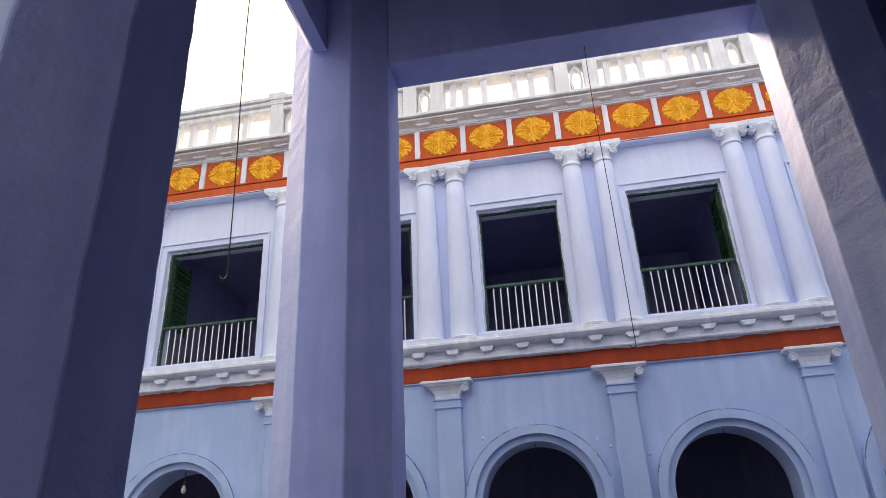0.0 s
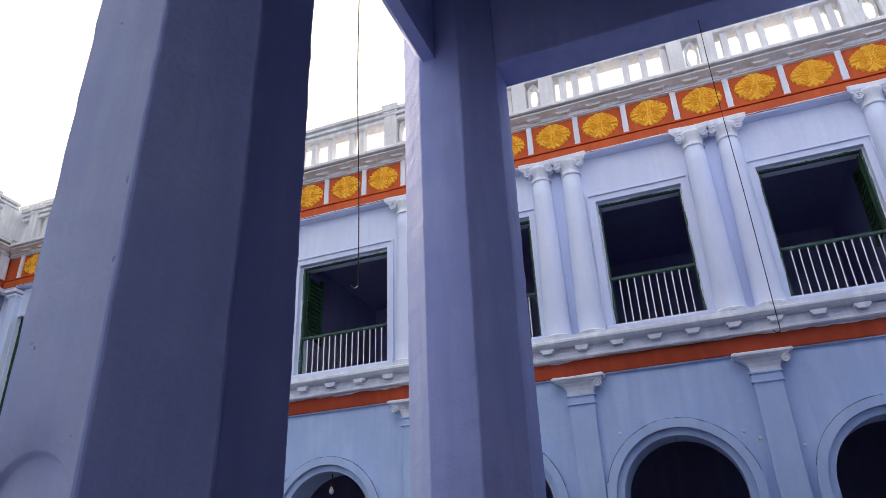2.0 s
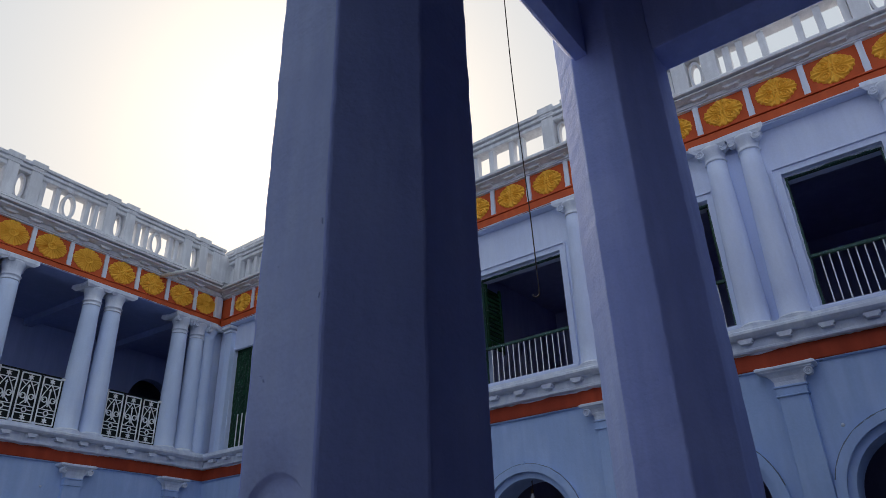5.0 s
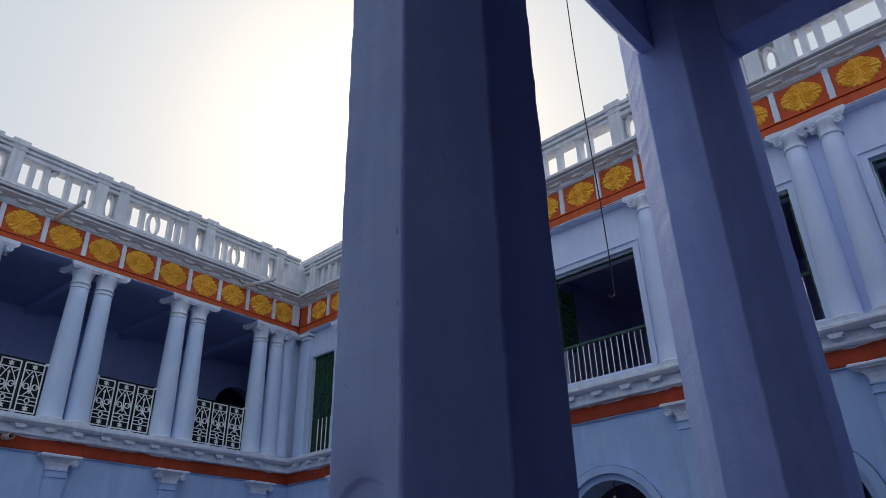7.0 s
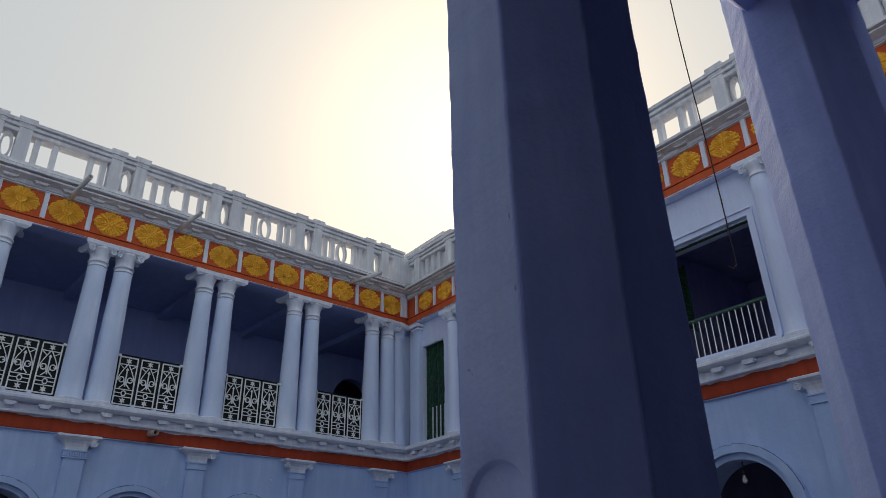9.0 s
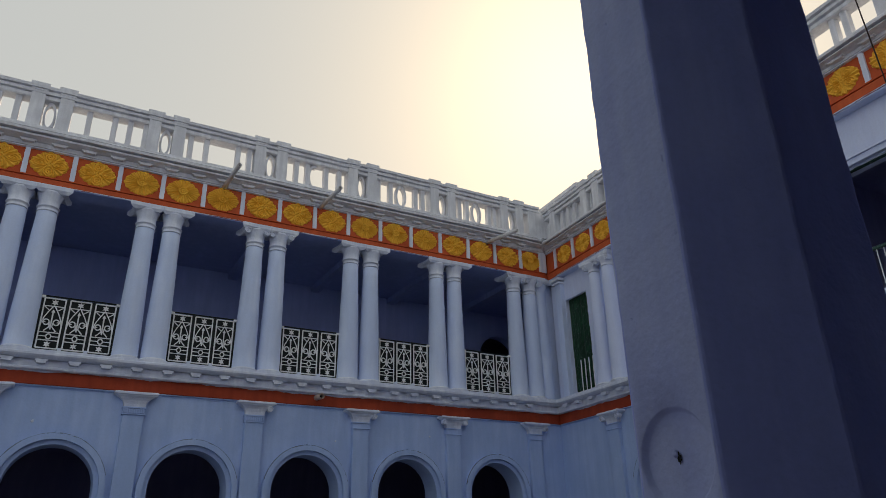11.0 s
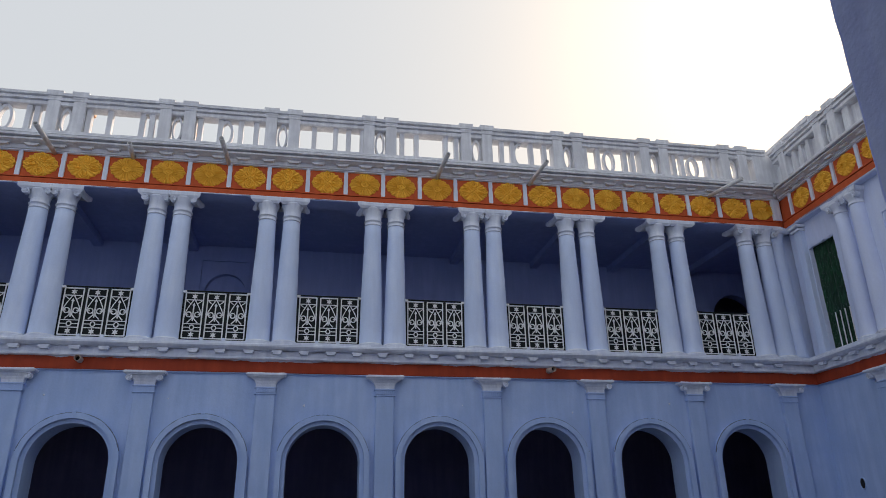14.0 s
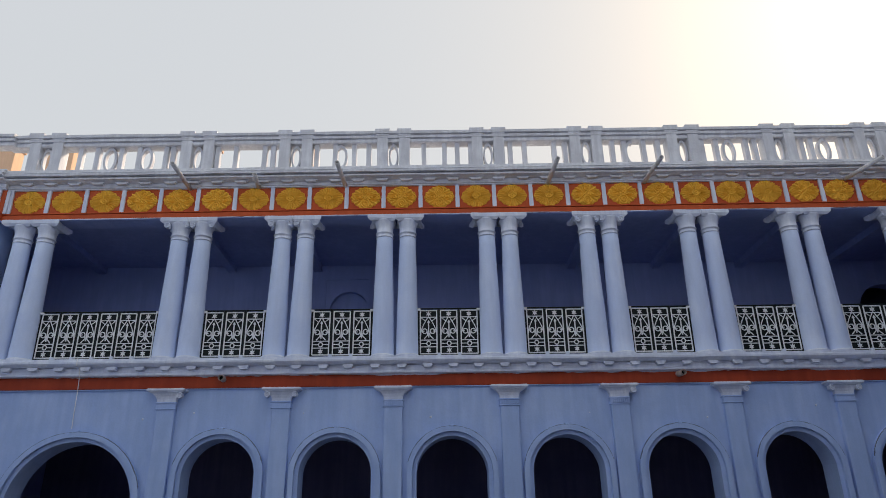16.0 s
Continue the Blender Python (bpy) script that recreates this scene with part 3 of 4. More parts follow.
def column_pair(m, u, v, gap, r0, r1, width, depth, volutes, label, group, lift=0.03, foot=FLOOR + 0.03):
    """Twin columns with bases, necking rings and one joined capital."""
    col = thing("twin_column", at(m, u, v, 0), label, "column", group)
    top = 6.46 + lift
    if m is WING_B:
        part("back_strip", boxed(-0.10, 0.10, 0.033, 0.043, foot, 6.76), STRIP, col, "bluer strip of wall between the shafts")
    for s in (-1, 1):
        x = s * gap / 2
        shaft = [(r0 + 0.035, foot), (r0 + 0.04, foot + 0.03), (r0 + 0.01, foot + 0.055)]
        part("base", lathe(bmesh.new(), shaft, x), TRIM, col, smooth=False)
        body = [(r0 + 0.012, foot + 0.05)] + [(r0 + (r1 - r0) * f ** 1.25 + rng.uniform(-0.002, 0.002), foot + 0.06 + (top + (0.10 if depth < 0.45 else 0.0) - foot - 0.06) * f) for f in [i / 9 for i in range(10)]]
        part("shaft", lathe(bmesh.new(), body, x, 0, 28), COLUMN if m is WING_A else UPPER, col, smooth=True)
        neck = [(r1 - 0.01, top + 0.09), (r1 + 0.014, top + 0.095), (r1 + 0.018, top + 0.11), (r1 + 0.012, top + 0.125), (r1 + 0.002, top + 0.13), (r1 + 0.004, top + 0.17), (r1 + 0.025, top + 0.23), (r1 + 0.055, top + 0.28), (r1 + 0.06, top + 0.31)] if depth < 0.45 else [(r1 - 0.01, top - 0.04), (r1 + 0.012, top - 0.036), (r1 + 0.016, top - 0.022), (r1 + 0.01, top - 0.01), (r1 + 0.001, top), (r1 + 0.001, top + 0.04), (r1 + 0.02, top + 0.045), (r1 + 0.024, top + 0.058),
                (r1 + 0.004, top + 0.075), (r1 + 0.006, top + 0.16), (r1 + 0.025, top + 0.235), (r1 + 0.05, top + 0.285), (r1 + 0.055, top + 0.31)]
        part("necking", lathe(bmesh.new(), neck, x, 0, 24), TRIM, col, smooth=True)
    bm = bmesh.new()
    half = width / 2 - 0.02
    for s in (-1, 1):
        abacus(bm, s * (half / 2 + 0.01), half + 0.06, depth, 6.77 + lift, 6.852 + lift)
    if volutes:
        y = -depth / 2 + 0.03
        scroll(bm, -half + 0.075, y + 0.015, 6.70 + lift, 0.058, 1)
        scroll(bm, half - 0.075, y + 0.015, 6.70 + lift, 0.058, -1)
        scroll(bm, -0.052, y + 0.02, 6.705 + lift, 0.052, -1)
        scroll(bm, 0.052, y + 0.02, 6.705 + lift, 0.052, 1)
    part("capital", bm, TRIM, col, "white moulded capital with curled corners" if volutes else "white capital with hollowed sides")
    return col


for i, u in enumerate(A_COLS):
    column_pair(WING_A, u, 0.26, 0.435, 0.20, 0.15, 1.02, 0.52, i in (0, 3, 6, 7), "pale blue-white twin columns standing on the gallery edge", "gallery columns", 0.085 + climb(u))
for u in B_COLS:
    column_pair(WING_B, u, 0.21, 0.44, 0.175, 0.13, 0.94, 0.40, True, "white half-round twin columns set against the upper wall", "columns between the windows")

# the clustered corner of the upper floor
corner = thing("corner_pier", at(WING_A, CORNER - 0.02, 0, 0), "pale blue clustered pier in the inner corner", "pier")
part("shaft", lathe(bmesh.new(), [(0.19, FLOOR + 0.03), (0.17, FLOOR + 0.1), (0.135, 6.62), (0.15, 6.64), (0.15, 6.67), (0.14, 6.70), (0.20, 6.90)], -0.02, 0.26, 24), COLUMN, corner, smooth=True)
part("block", boxed(-0.05, 0.40, 0.30, 0.62, FLOOR + 0.03, SOFFIT + 0.10, 0.02), COLUMN, corner)
bm = bmesh.new()
abacus(bm, 0.0, 0.5, 0.44, 6.89, 6.975)
bmesh.ops.translate(bm, verts=bm.verts, vec=(0.03, 0.22, 0))
scroll(bm, -0.16, 0.04, 6.81, 0.055)
part("capital", bm, TRIM, corner)
cb = thing("corner_pilaster", at(WING_B, 0.20, 0.0, 0), "narrow white pilaster beside the green shutter", "pilaster")
part("shaft", boxed(-0.10, 0.10, 0.14, 0.3, FLOOR + 0.03, 6.78, 0.02), COLUMN, cb)
bm = boxed(-0.13, 0.13, 0.09, 0.3, 6.76, 6.81, 0.012)
part("capital", box(bm, -0.16, 0.16, 0.05, 0.3, 6.83, 6.90, 0.02), TRIM, cb)


def pilaster(m, u, style, group):
    p = thing("pilaster", at(m, u, 0, 0), "pale blue flat pilaster with a flared white capital", "pilaster", group)
    part("shaft", boxed(-0.155, 0.155, 0.125, 0.26, 0.0, 3.36, 0.012), WALL, p)
    part("plinth", boxed(-0.19, 0.19, 0.10, 0.26, 0.0, 0.35, 0.015), WALL, p)
    band = bmesh.new()
    box(band, -0.175, 0.175, 0.105, 0.26, 3.325, 3.345, 0.006)
    box(band, -0.165, 0.165, 0.115, 0.26, 3.345, 3.425, 0.004)
    box(band, -0.178, 0.178, 0.10, 0.26, 3.425, 3.45, 0.006)
    if style == 1:
        for i in range(9):
            x = -0.14 + 0.035 * i
            box(band, x - 0.011, x + 0.011, 0.098, 0.12, 3.352, 3.415)
    part("band", band, WALL, p)
    bm = bmesh.new()
    rings = []
    for w, v, z in ((0.16, 0.118, 3.45), (0.165, 0.112, 3.50), (0.19, 0.095, 3.55), (0.235, 0.065, 3.59), (0.275, 0.035, 3.61), (0.285, 0.03, 3.62), (0.31, 0.025, 3.622), (0.325, 0.01, 3.635), (0.325, 0.01, 3.66), (0.30, 0.02, 3.67)):
        rings.append([bm.verts.new(q) for q in ((-w, 0.26, z), (-w, v, z), (-w * 0.4, v + 0.012, z + rng.uniform(-0.004, 0.004)), (w * 0.4, v + 0.012, z), (w, v, z + rng.uniform(-0.006, 0.006)), (w, 0.26, z))])
    for a, b in zip(rings, rings[1:]):
        for i in range(6):
            bm.faces.new((a[i], a[(i + 1) % 6], b[(i + 1) % 6], b[i]))
    bm.faces.new(rings[0])
    bm.faces.new(rings[-1])
    if style != 1 or rng.random() < 0.4:
        for s in ((-1, 1) if style == 2 else (1,)):
            scroll(bm, s * 0.235, 0.035, 3.555, 0.05, s)
    part("capital", bm, TRIM, p)
    return p


for i, u in enumerate(A_PIERS):
    pilaster(WING_A, u, (0, 2, 0, 1, 1, 1, 2, 0)[i], "arcade pilasters of the colonnaded wing")
for i, u in enumerate(B_PIERS):
    pilaster(WING_B, u, (2, 0, 2, 2, 0, 0, 2, 0)[i], "arcade pilasters of the windowed wing")


def archivolt(m, u, half, spring, outer, group):
    """Two stepped bands round an arch, carried down as jambs."""
    t = thing("arch_surround", at(m, u, 0.2, 0), "pale blue moulded surround of a round arch", "arch", group)
    for name, r0, r1, v in (("inner_band", half, half + (outer - half) * 0.45, -0.035), ("outer_band", half + (outer - half) * 0.45, outer, -0.10)):
        bm = bmesh.new()
        path = [(-1, 0.0), (-1, spring * 0.5), (-1, spring)] + [(a, None) for a in range(1, 32)] + [(1, spring), (1, spring * 0.5), (1, 0.0)]
        rows = []
        for k, z in path:
            j = rng.uniform(-0.004, 0.004)
            if z is None:
                a = math.pi - math.pi * k / 32
                q = [(r * math.cos(a), spring + r * math.sin(a)) for r in (r0, r1 + j)]
            else:
                q = [(k * r0, z), (k * (r1 + j), z)]
            rows.append([bm.verts.new((q[0][0], 0.0, q[0][1])), bm.verts.new((q[0][0], v, q[0][1])), bm.verts.new((q[1][0], v, q[1][1])), bm.verts.new((q[1][0], 0.0, q[1][1]))])
        for a, b in zip(rows, rows[1:]):
            for i in range(4):
                bm.faces.new((a[i], a[(i + 1) % 4], b[(i + 1) % 4], b[i]))
        bm.faces.new(rows[0])
        bm.faces.new(rows[-1])
        part(name, bm, WALL, t)
    line = [(outer * math.cos(math.pi * i / 40), -0.088 + rng.uniform(-0.004, 0.004), spring + (outer + rng.uniform(-0.003, 0.003)) * math.sin(math.pi * i / 40)) for i in range(3, 38)]
    part("grime", tube(bmesh.new(), line, 0.011, 5), GRIME, t, "dark grime along the top of the moulding")
    k = boxed(-0.03, 0.03, -0.105, 0.0, spring + outer - 0.01, spring + outer + 0.025, 0.008)
    part("key", k, WALL, t)
    return t


for p, q in zip(A_PIERS, A_PIERS[1:]):
    archivolt(WING_A, (p + q) / 2, ARCH, SPRING, 0.755, "arches of the colonnaded wing")
archivolt(WING_A, -15.50, 1.03, 1.79, 1.18, "arches of the colonnaded wing")
for c in B_ARCHES:
    archivolt(WING_B, c, 0.665, 2.185, 0.85, "arches of the windowed wing")


for c in B_ARCHES:
    hk = thing("ceiling_hook", at(WING_B, c, 0.32, 2.84), "tiny iron hook under the arch crown", "hook", "arch hooks")
    part("wire", tube(bmesh.new(), [(0, 0, 0.02), (0.004, 0, -0.02), (0.0, 0, -0.045), (0.012, 0, -0.055)], 0.004, 5), WIRE, hk)


# ---- parapets ----
def parapet_meshes(side):
    post = bmesh.new()
    box(post, -0.105, 0.105, -0.03, 0.22, 7.92, 8.60, 0.01)
    box(post, -0.125, 0.125, -0.05, 0.24, 8.56, 8.60, 0.01)
    box(post, -0.145, 0.145, -0.07, 0.26, 8.605, 8.70, 0.015)
    slat = boxed(-0.047, 0.047, 0.05, 0.17, 7.93, 8.46, 0.01)
    ring = bmesh.new()
    n = 28
    rows = []
    for i in range(n):
        a = 2 * math.pi * i / n
        c, s = math.cos(a), math.sin(a)
        rows.append([ring.verts.new((rx * c, y, 8.19 + rz * s)) for rx, rz, y in ((0.085, 0.205, 0.06), (0.13, 0.265, 0.06), (0.13, 0.265, 0.16), (0.085, 0.205, 0.16))])
    for a, b in zip(rows, rows[1:] + rows[:1]):
        for i in range(4):
            ring.faces.new((a[i], a[(i + 1) % 4], b[(i + 1) % 4], b[i]))
    broken = bmesh.new()
    rows = []
    for i in range(19):
        a = radians(70 + 220 * i / 18)
        c, s = math.cos(a), math.sin(a)
        rows.append([broken.verts.new((rx * c, y, 8.19 + rz * s)) for rx, rz, y in ((0.085, 0.205, 0.06), (0.13, 0.265, 0.06), (0.13, 0.265, 0.16), (0.085, 0.205, 0.16))])
    for a, b in zip(rows, rows[1:]):
        for i in range(4):
            broken.faces.new((a[i], a[(i + 1) % 4], b[(i + 1) % 4], b[i]))
    broken.faces.new(rows[0])
    broken.faces.new(rows[-1])
    for bm in (post, slat, ring, broken):
        for v in bm.verts:
            v.co.z = built(side, v.co.z)
    return [finish(b, n) for b, n in ((post, "post"), (slat, "slat"), (ring, "ring"), (broken, "broken_ring"))]


RAIL = [(0.22, 8.455), (0.0, 8.455), (-0.012, 8.465), (-0.012, 8.505), (0.012, 8.51), (0.012, 8.522), (-0.04, 8.53), (-0.045, 8.565), (-0.015, 8.572), (-0.015, 8.584), (-0.07, 8.592), (-0.075, 8.632), (-0.03, 8.655), (0.24, 8.66)]


MESHES = {side: parapet_meshes(side) for side in ("north", "east")}
MESHES["west"] = MESHES["north"]


def parapet(m, side, u0, u1, posts, plan, label, solid_to=None):
    par = thing("parapet", at(m), label, "parapet")
    POST, SLAT, RING, BROKEN = MESHES[side]
    part("rail", sweep(bmesh.new(), [(v, built(side, z)) for v, z in RAIL], u0, u1, 0, 0, 0.4, 0.005), PARAPET, par)
    put = lambda mesh, name, u: part(name, mesh, PARAPET, par, m=Matrix.Translation((u + rng.uniform(-0.008, 0.008), 0, 0)) @ Matrix.Rotation(radians(rng.uniform(-0.7, 0.7)), 4, "Y") if name != "post" else Matrix.Translation((u, 0, 0)))
    for u in posts:
        for s in (-0.215, 0.215):
            put(POST, "post", u + s)
        part("small_ring", RING, PARAPET, par, m=Matrix.Translation((u, 0, 0)) @ Matrix.Diagonal((0.72, 1, 1, 1)))
    for (a, b), kind in zip(zip(posts, posts[1:]), plan):
        lo, hi = min(a, b) + 0.32, max(a, b) - 0.32
        w = hi - lo
        if kind == "slats":
            for f in ((0.03, 0.21, 0.40, 0.60, 0.79, 0.97) if side == "east" else (0.28, 0.50, 0.74, 0.95)):
                put(SLAT, "slat", lo + w * f)
            continue
        if kind == "double":
            for f in (0.10, 0.25, 0.49, 0.61, 0.84, 0.95):
                put(SLAT, "slat", lo + w * f)
            for f in (0.37, 0.73):
                put(RING, "ring", lo + w * f)
            continue
        for f in ((0.08, 0.31, 0.73, 0.94) if kind == "open" else (0.09, 0.29, 0.71, 0.91)):
            put(SLAT, "slat", lo + w * f)
        if kind == "ring":
            put(RING, "ring", lo + w * 0.5)
        if kind == "broken":
            put(BROKEN, "broken_ring", lo + w * 0.5)
    return par


pa = parapet(EAVES_A, "north", A_END - 0.1, CORNER - 0.02, A_POSTS, ("ring", "ring", "broken", "open", "slats", "ring", "open", "double"), "weathered white masonry parapet with paired posts, slats and rings")
part("end_block", boxed(-0.24, CORNER + 0.24, -0.02, 0.30, 7.92, 8.60, 0.015), PARAPET, pa)
parapet(WING_C, "west", -22.0, A_END, [-18.45, -20.4], ("ring",), "weathered white masonry parapet of the end bay")
pb = parapet(EAVES_B, "east", 0.06, B_END, [1.83, 4.0, 6.23, 8.62, 10.80, 13.12, 15.35, 17.53], ("slats", "slats", "slats", "slats", "slats", "slats", "slats"), "weathered white masonry parapet with paired posts and plain slats")
POST, SLAT = MESHES["east"][:2]
part("post", POST, PARAPET, pb, m=Matrix.Translation((0.40, 0, 0)))
for x in (0.68, 0.92, 1.16):
    part("slat", SLAT, PARAPET, pb, m=Matrix.Translation((x, 0, 0)))
part("blind_panel", boxed(-0.20, 3.7, 0.125, 0.2, 7.76, 8.28), PARAPET, pb, "plain masonry panel behind the slats")
solid("roof_north", boxed(A_END - 4.0, 3.6, 0.5, 5.0, ROOF - 0.14, ROOF - 0.02), GROUND, WING_A, "flat cement roof terrace", "roof")
solid("roof_east", boxed(0.6, B_END, 0.5, 4.6, ROOF - 0.33, ROOF - 0.17), GROUND, WING_B, "flat cement roof terrace", "roof")


# added piers; warm sunlight behind the parapet is put into their peach colour
for u, w in ((-20.9, 0.5), (-19.43, 0.68), (-15.49, 0.41), (-12.79, 0.20)):
    pier = thing("added_roof_pier", at(WING_A, u, 4.4, ROOF - 0.03), "added roof pier with a sunlit peach tone in its colour", "pier", "roof piers")
    part("shaft", boxed(-w / 2, w / 2, 0.0, 0.4, 0.0, 3.15, 0.015), PEACH, pier)
    part("cap", boxed(-w / 2 - 0.04, w / 2 + 0.04, -0.04, 0.44, 3.15, 3.25, 0.015), PEACH, pier)

room = thing("roof_room", at(WING_B, -0.39, 0.8, ROOF - 0.02), "small pale plastered room on the roof terrace corner", "roof room")
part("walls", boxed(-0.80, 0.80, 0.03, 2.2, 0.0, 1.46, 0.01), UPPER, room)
part("roof", boxed(-0.85, 0.85, -0.02, 2.3, 1.46, 1.56, 0.015), PARAPET, room, "thin grey roof slab")


# ---- gallery railings ----
def rod(bm, a, b, r=0.0085):
    tube(bm, [a, b], r, 5)


def star_mesh():
    bm = bmesh.new()
    for y in (-0.008, 0.008):
        vs = [bm.verts.new(((0.056 if i % 2 == 0 else 0.026) * math.sin(math.pi * i / 6), y, (0.056 if i % 2 == 0 else 0.026) * math.cos(math.pi * i / 6))) for i in range(12)]
        bm.faces.new(vs)
        if y < 0:
            first = vs
    for i in range(12):
        bm.faces.new((first[i], first[(i + 1) % 12], vs[(i + 1) % 12], vs[i]))
    return finish(bm, "star")


def panel_mesh(w=0.315, h=0.80):
    bm = bmesh.new()
    x = w / 2
    for s in (-x, x):
        rod(bm, (s, 0, 0), (s, 0, h), 0.013)
    for z in (0.0, 0.125, 0.25, h - 0.125, h):
        rod(bm, (-x, 0, z), (x, 0, z), 0.012 if z in (0.0, h) else 0.009)
    return finish(bm, "panel")


def lyre_mesh(w=0.315, h=0.80):
    bm = bmesh.new()
    x = w / 2
    for s in (-1, 1):
        tube(bm, [(s * (x - 0.02), 0, h - 0.14), (s * 0.055, 0, h - 0.20), (s * 0.02, 0, h - 0.125)], 0.0095, 5)
        tube(bm, [(s * (0.01 + (x - 0.015) * math.sin(math.pi * 0.5 * f)), 0, h - 0.125 - 0.34 * f) for f in [i / 8 for i in range(9)]], 0.0095, 5)
        tube(bm, [(s * 0.075 + 0.045 * math.cos(a), 0, 0.415 + 0.045 * math.sin(a)) for a in [2 * math.pi * i / 12 for i in range(12)]], 0.011, 5, True)
        tube(bm, [(s * 0.03, 0, 0.41), (s * 0.02, 0, 0.34), (s * 0.09, 0, 0.27)], 0.011, 5)
    rod(bm, (0, 0, 0.30), (0, 0, 0.60), 0.013)
    tube(bm, [(-0.02, 0, 0.575), (0, 0, 0.615), (0.02, 0, 0.575)], 0.011, 5)
    tube(bm, [(0.038 * math.cos(a), 0, 0.188 + 0.042 * math.sin(a)) for a in [2 * math.pi * i / 10 for i in range(10)]], 0.011, 5, True)
    for s in (-1, 1):
        rod(bm, (s * 0.04, 0, 0.188), (s * x, 0, 0.188), 0.008)
        rod(bm, (s * (x - 0.075), 0, 0.415), (s * x, 0, 0.415), 0.008)
    return finish(bm, "scrollwork")


STAR, PANEL, LYRE = star_mesh(), panel_mesh(), lyre_mesh()


def railing(m, lo, hi, panels):
    r = thing("balcony_railing", at(m, (lo + hi) / 2, 0.27, FLOOR + 0.07), "white scrolled iron railing with stars between gallery columns", "railing", "gallery railings")
    w = hi - lo
    pitch = w / panels
    for i in range(panels):
        x = -w / 2 + pitch * (i + 0.5)
        p = part("panel", PANEL, IRON, r, m=Matrix.Translation((x, 0, 0.045)) @ Matrix.Diagonal((min(1.0, (pitch - 0.07) / 0.315), 1, 1, 1)))
        part("scrollwork", LYRE, IRON, p)
        part("star", STAR, IRON, p, m=Matrix.Translation((0, 0, 0.0625)))
        part("star", STAR, IRON, p, m=Matrix.Translation((0, 0, 0.7375)))
        if i:
            part("foot", boxed(x - pitch / 2 - 0.03, x - pitch / 2 + 0.03, -0.05, 0.05, 0.0, 0.055, 0.01), TRIM, r)
    bm = bmesh.new()
    tube(bm, [(-w / 2 - 0.04, 0.02, 0.885), (0, 0.02, 0.883), (w / 2 + 0.04, 0.02, 0.885)], 0.014, 6)
    part("top_rail", bm, DARKIRON, r, "dark green iron top rail")
    part("backing", boxed(-w / 2, w / 2, 0.036, 0.042, 0.03, 0.87), DARKIRON, r, "dark green sheet behind the scrollwork")
    for i in range(panels + 1):
        x = -w / 2 + pitch * i
        part("upright", boxed(x - 0.012, x + 0.012, 0.012, 0.032, 0.0, 0.88), DARKIRON, r, "dark green iron upright")
    for s in (-1, 1):
        part("cleat", boxed(s * w / 2 - 0.04, s * w / 2 + 0.04, -0.02, 0.05, 0.845, 0.885, 0.008), IRON, r)
    return r


for b, a in zip(A_COLS, A_COLS[1:]):
    railing(WING_A, a + 0.42, b - 0.42, 6 if b - a > 2.4 else 3)


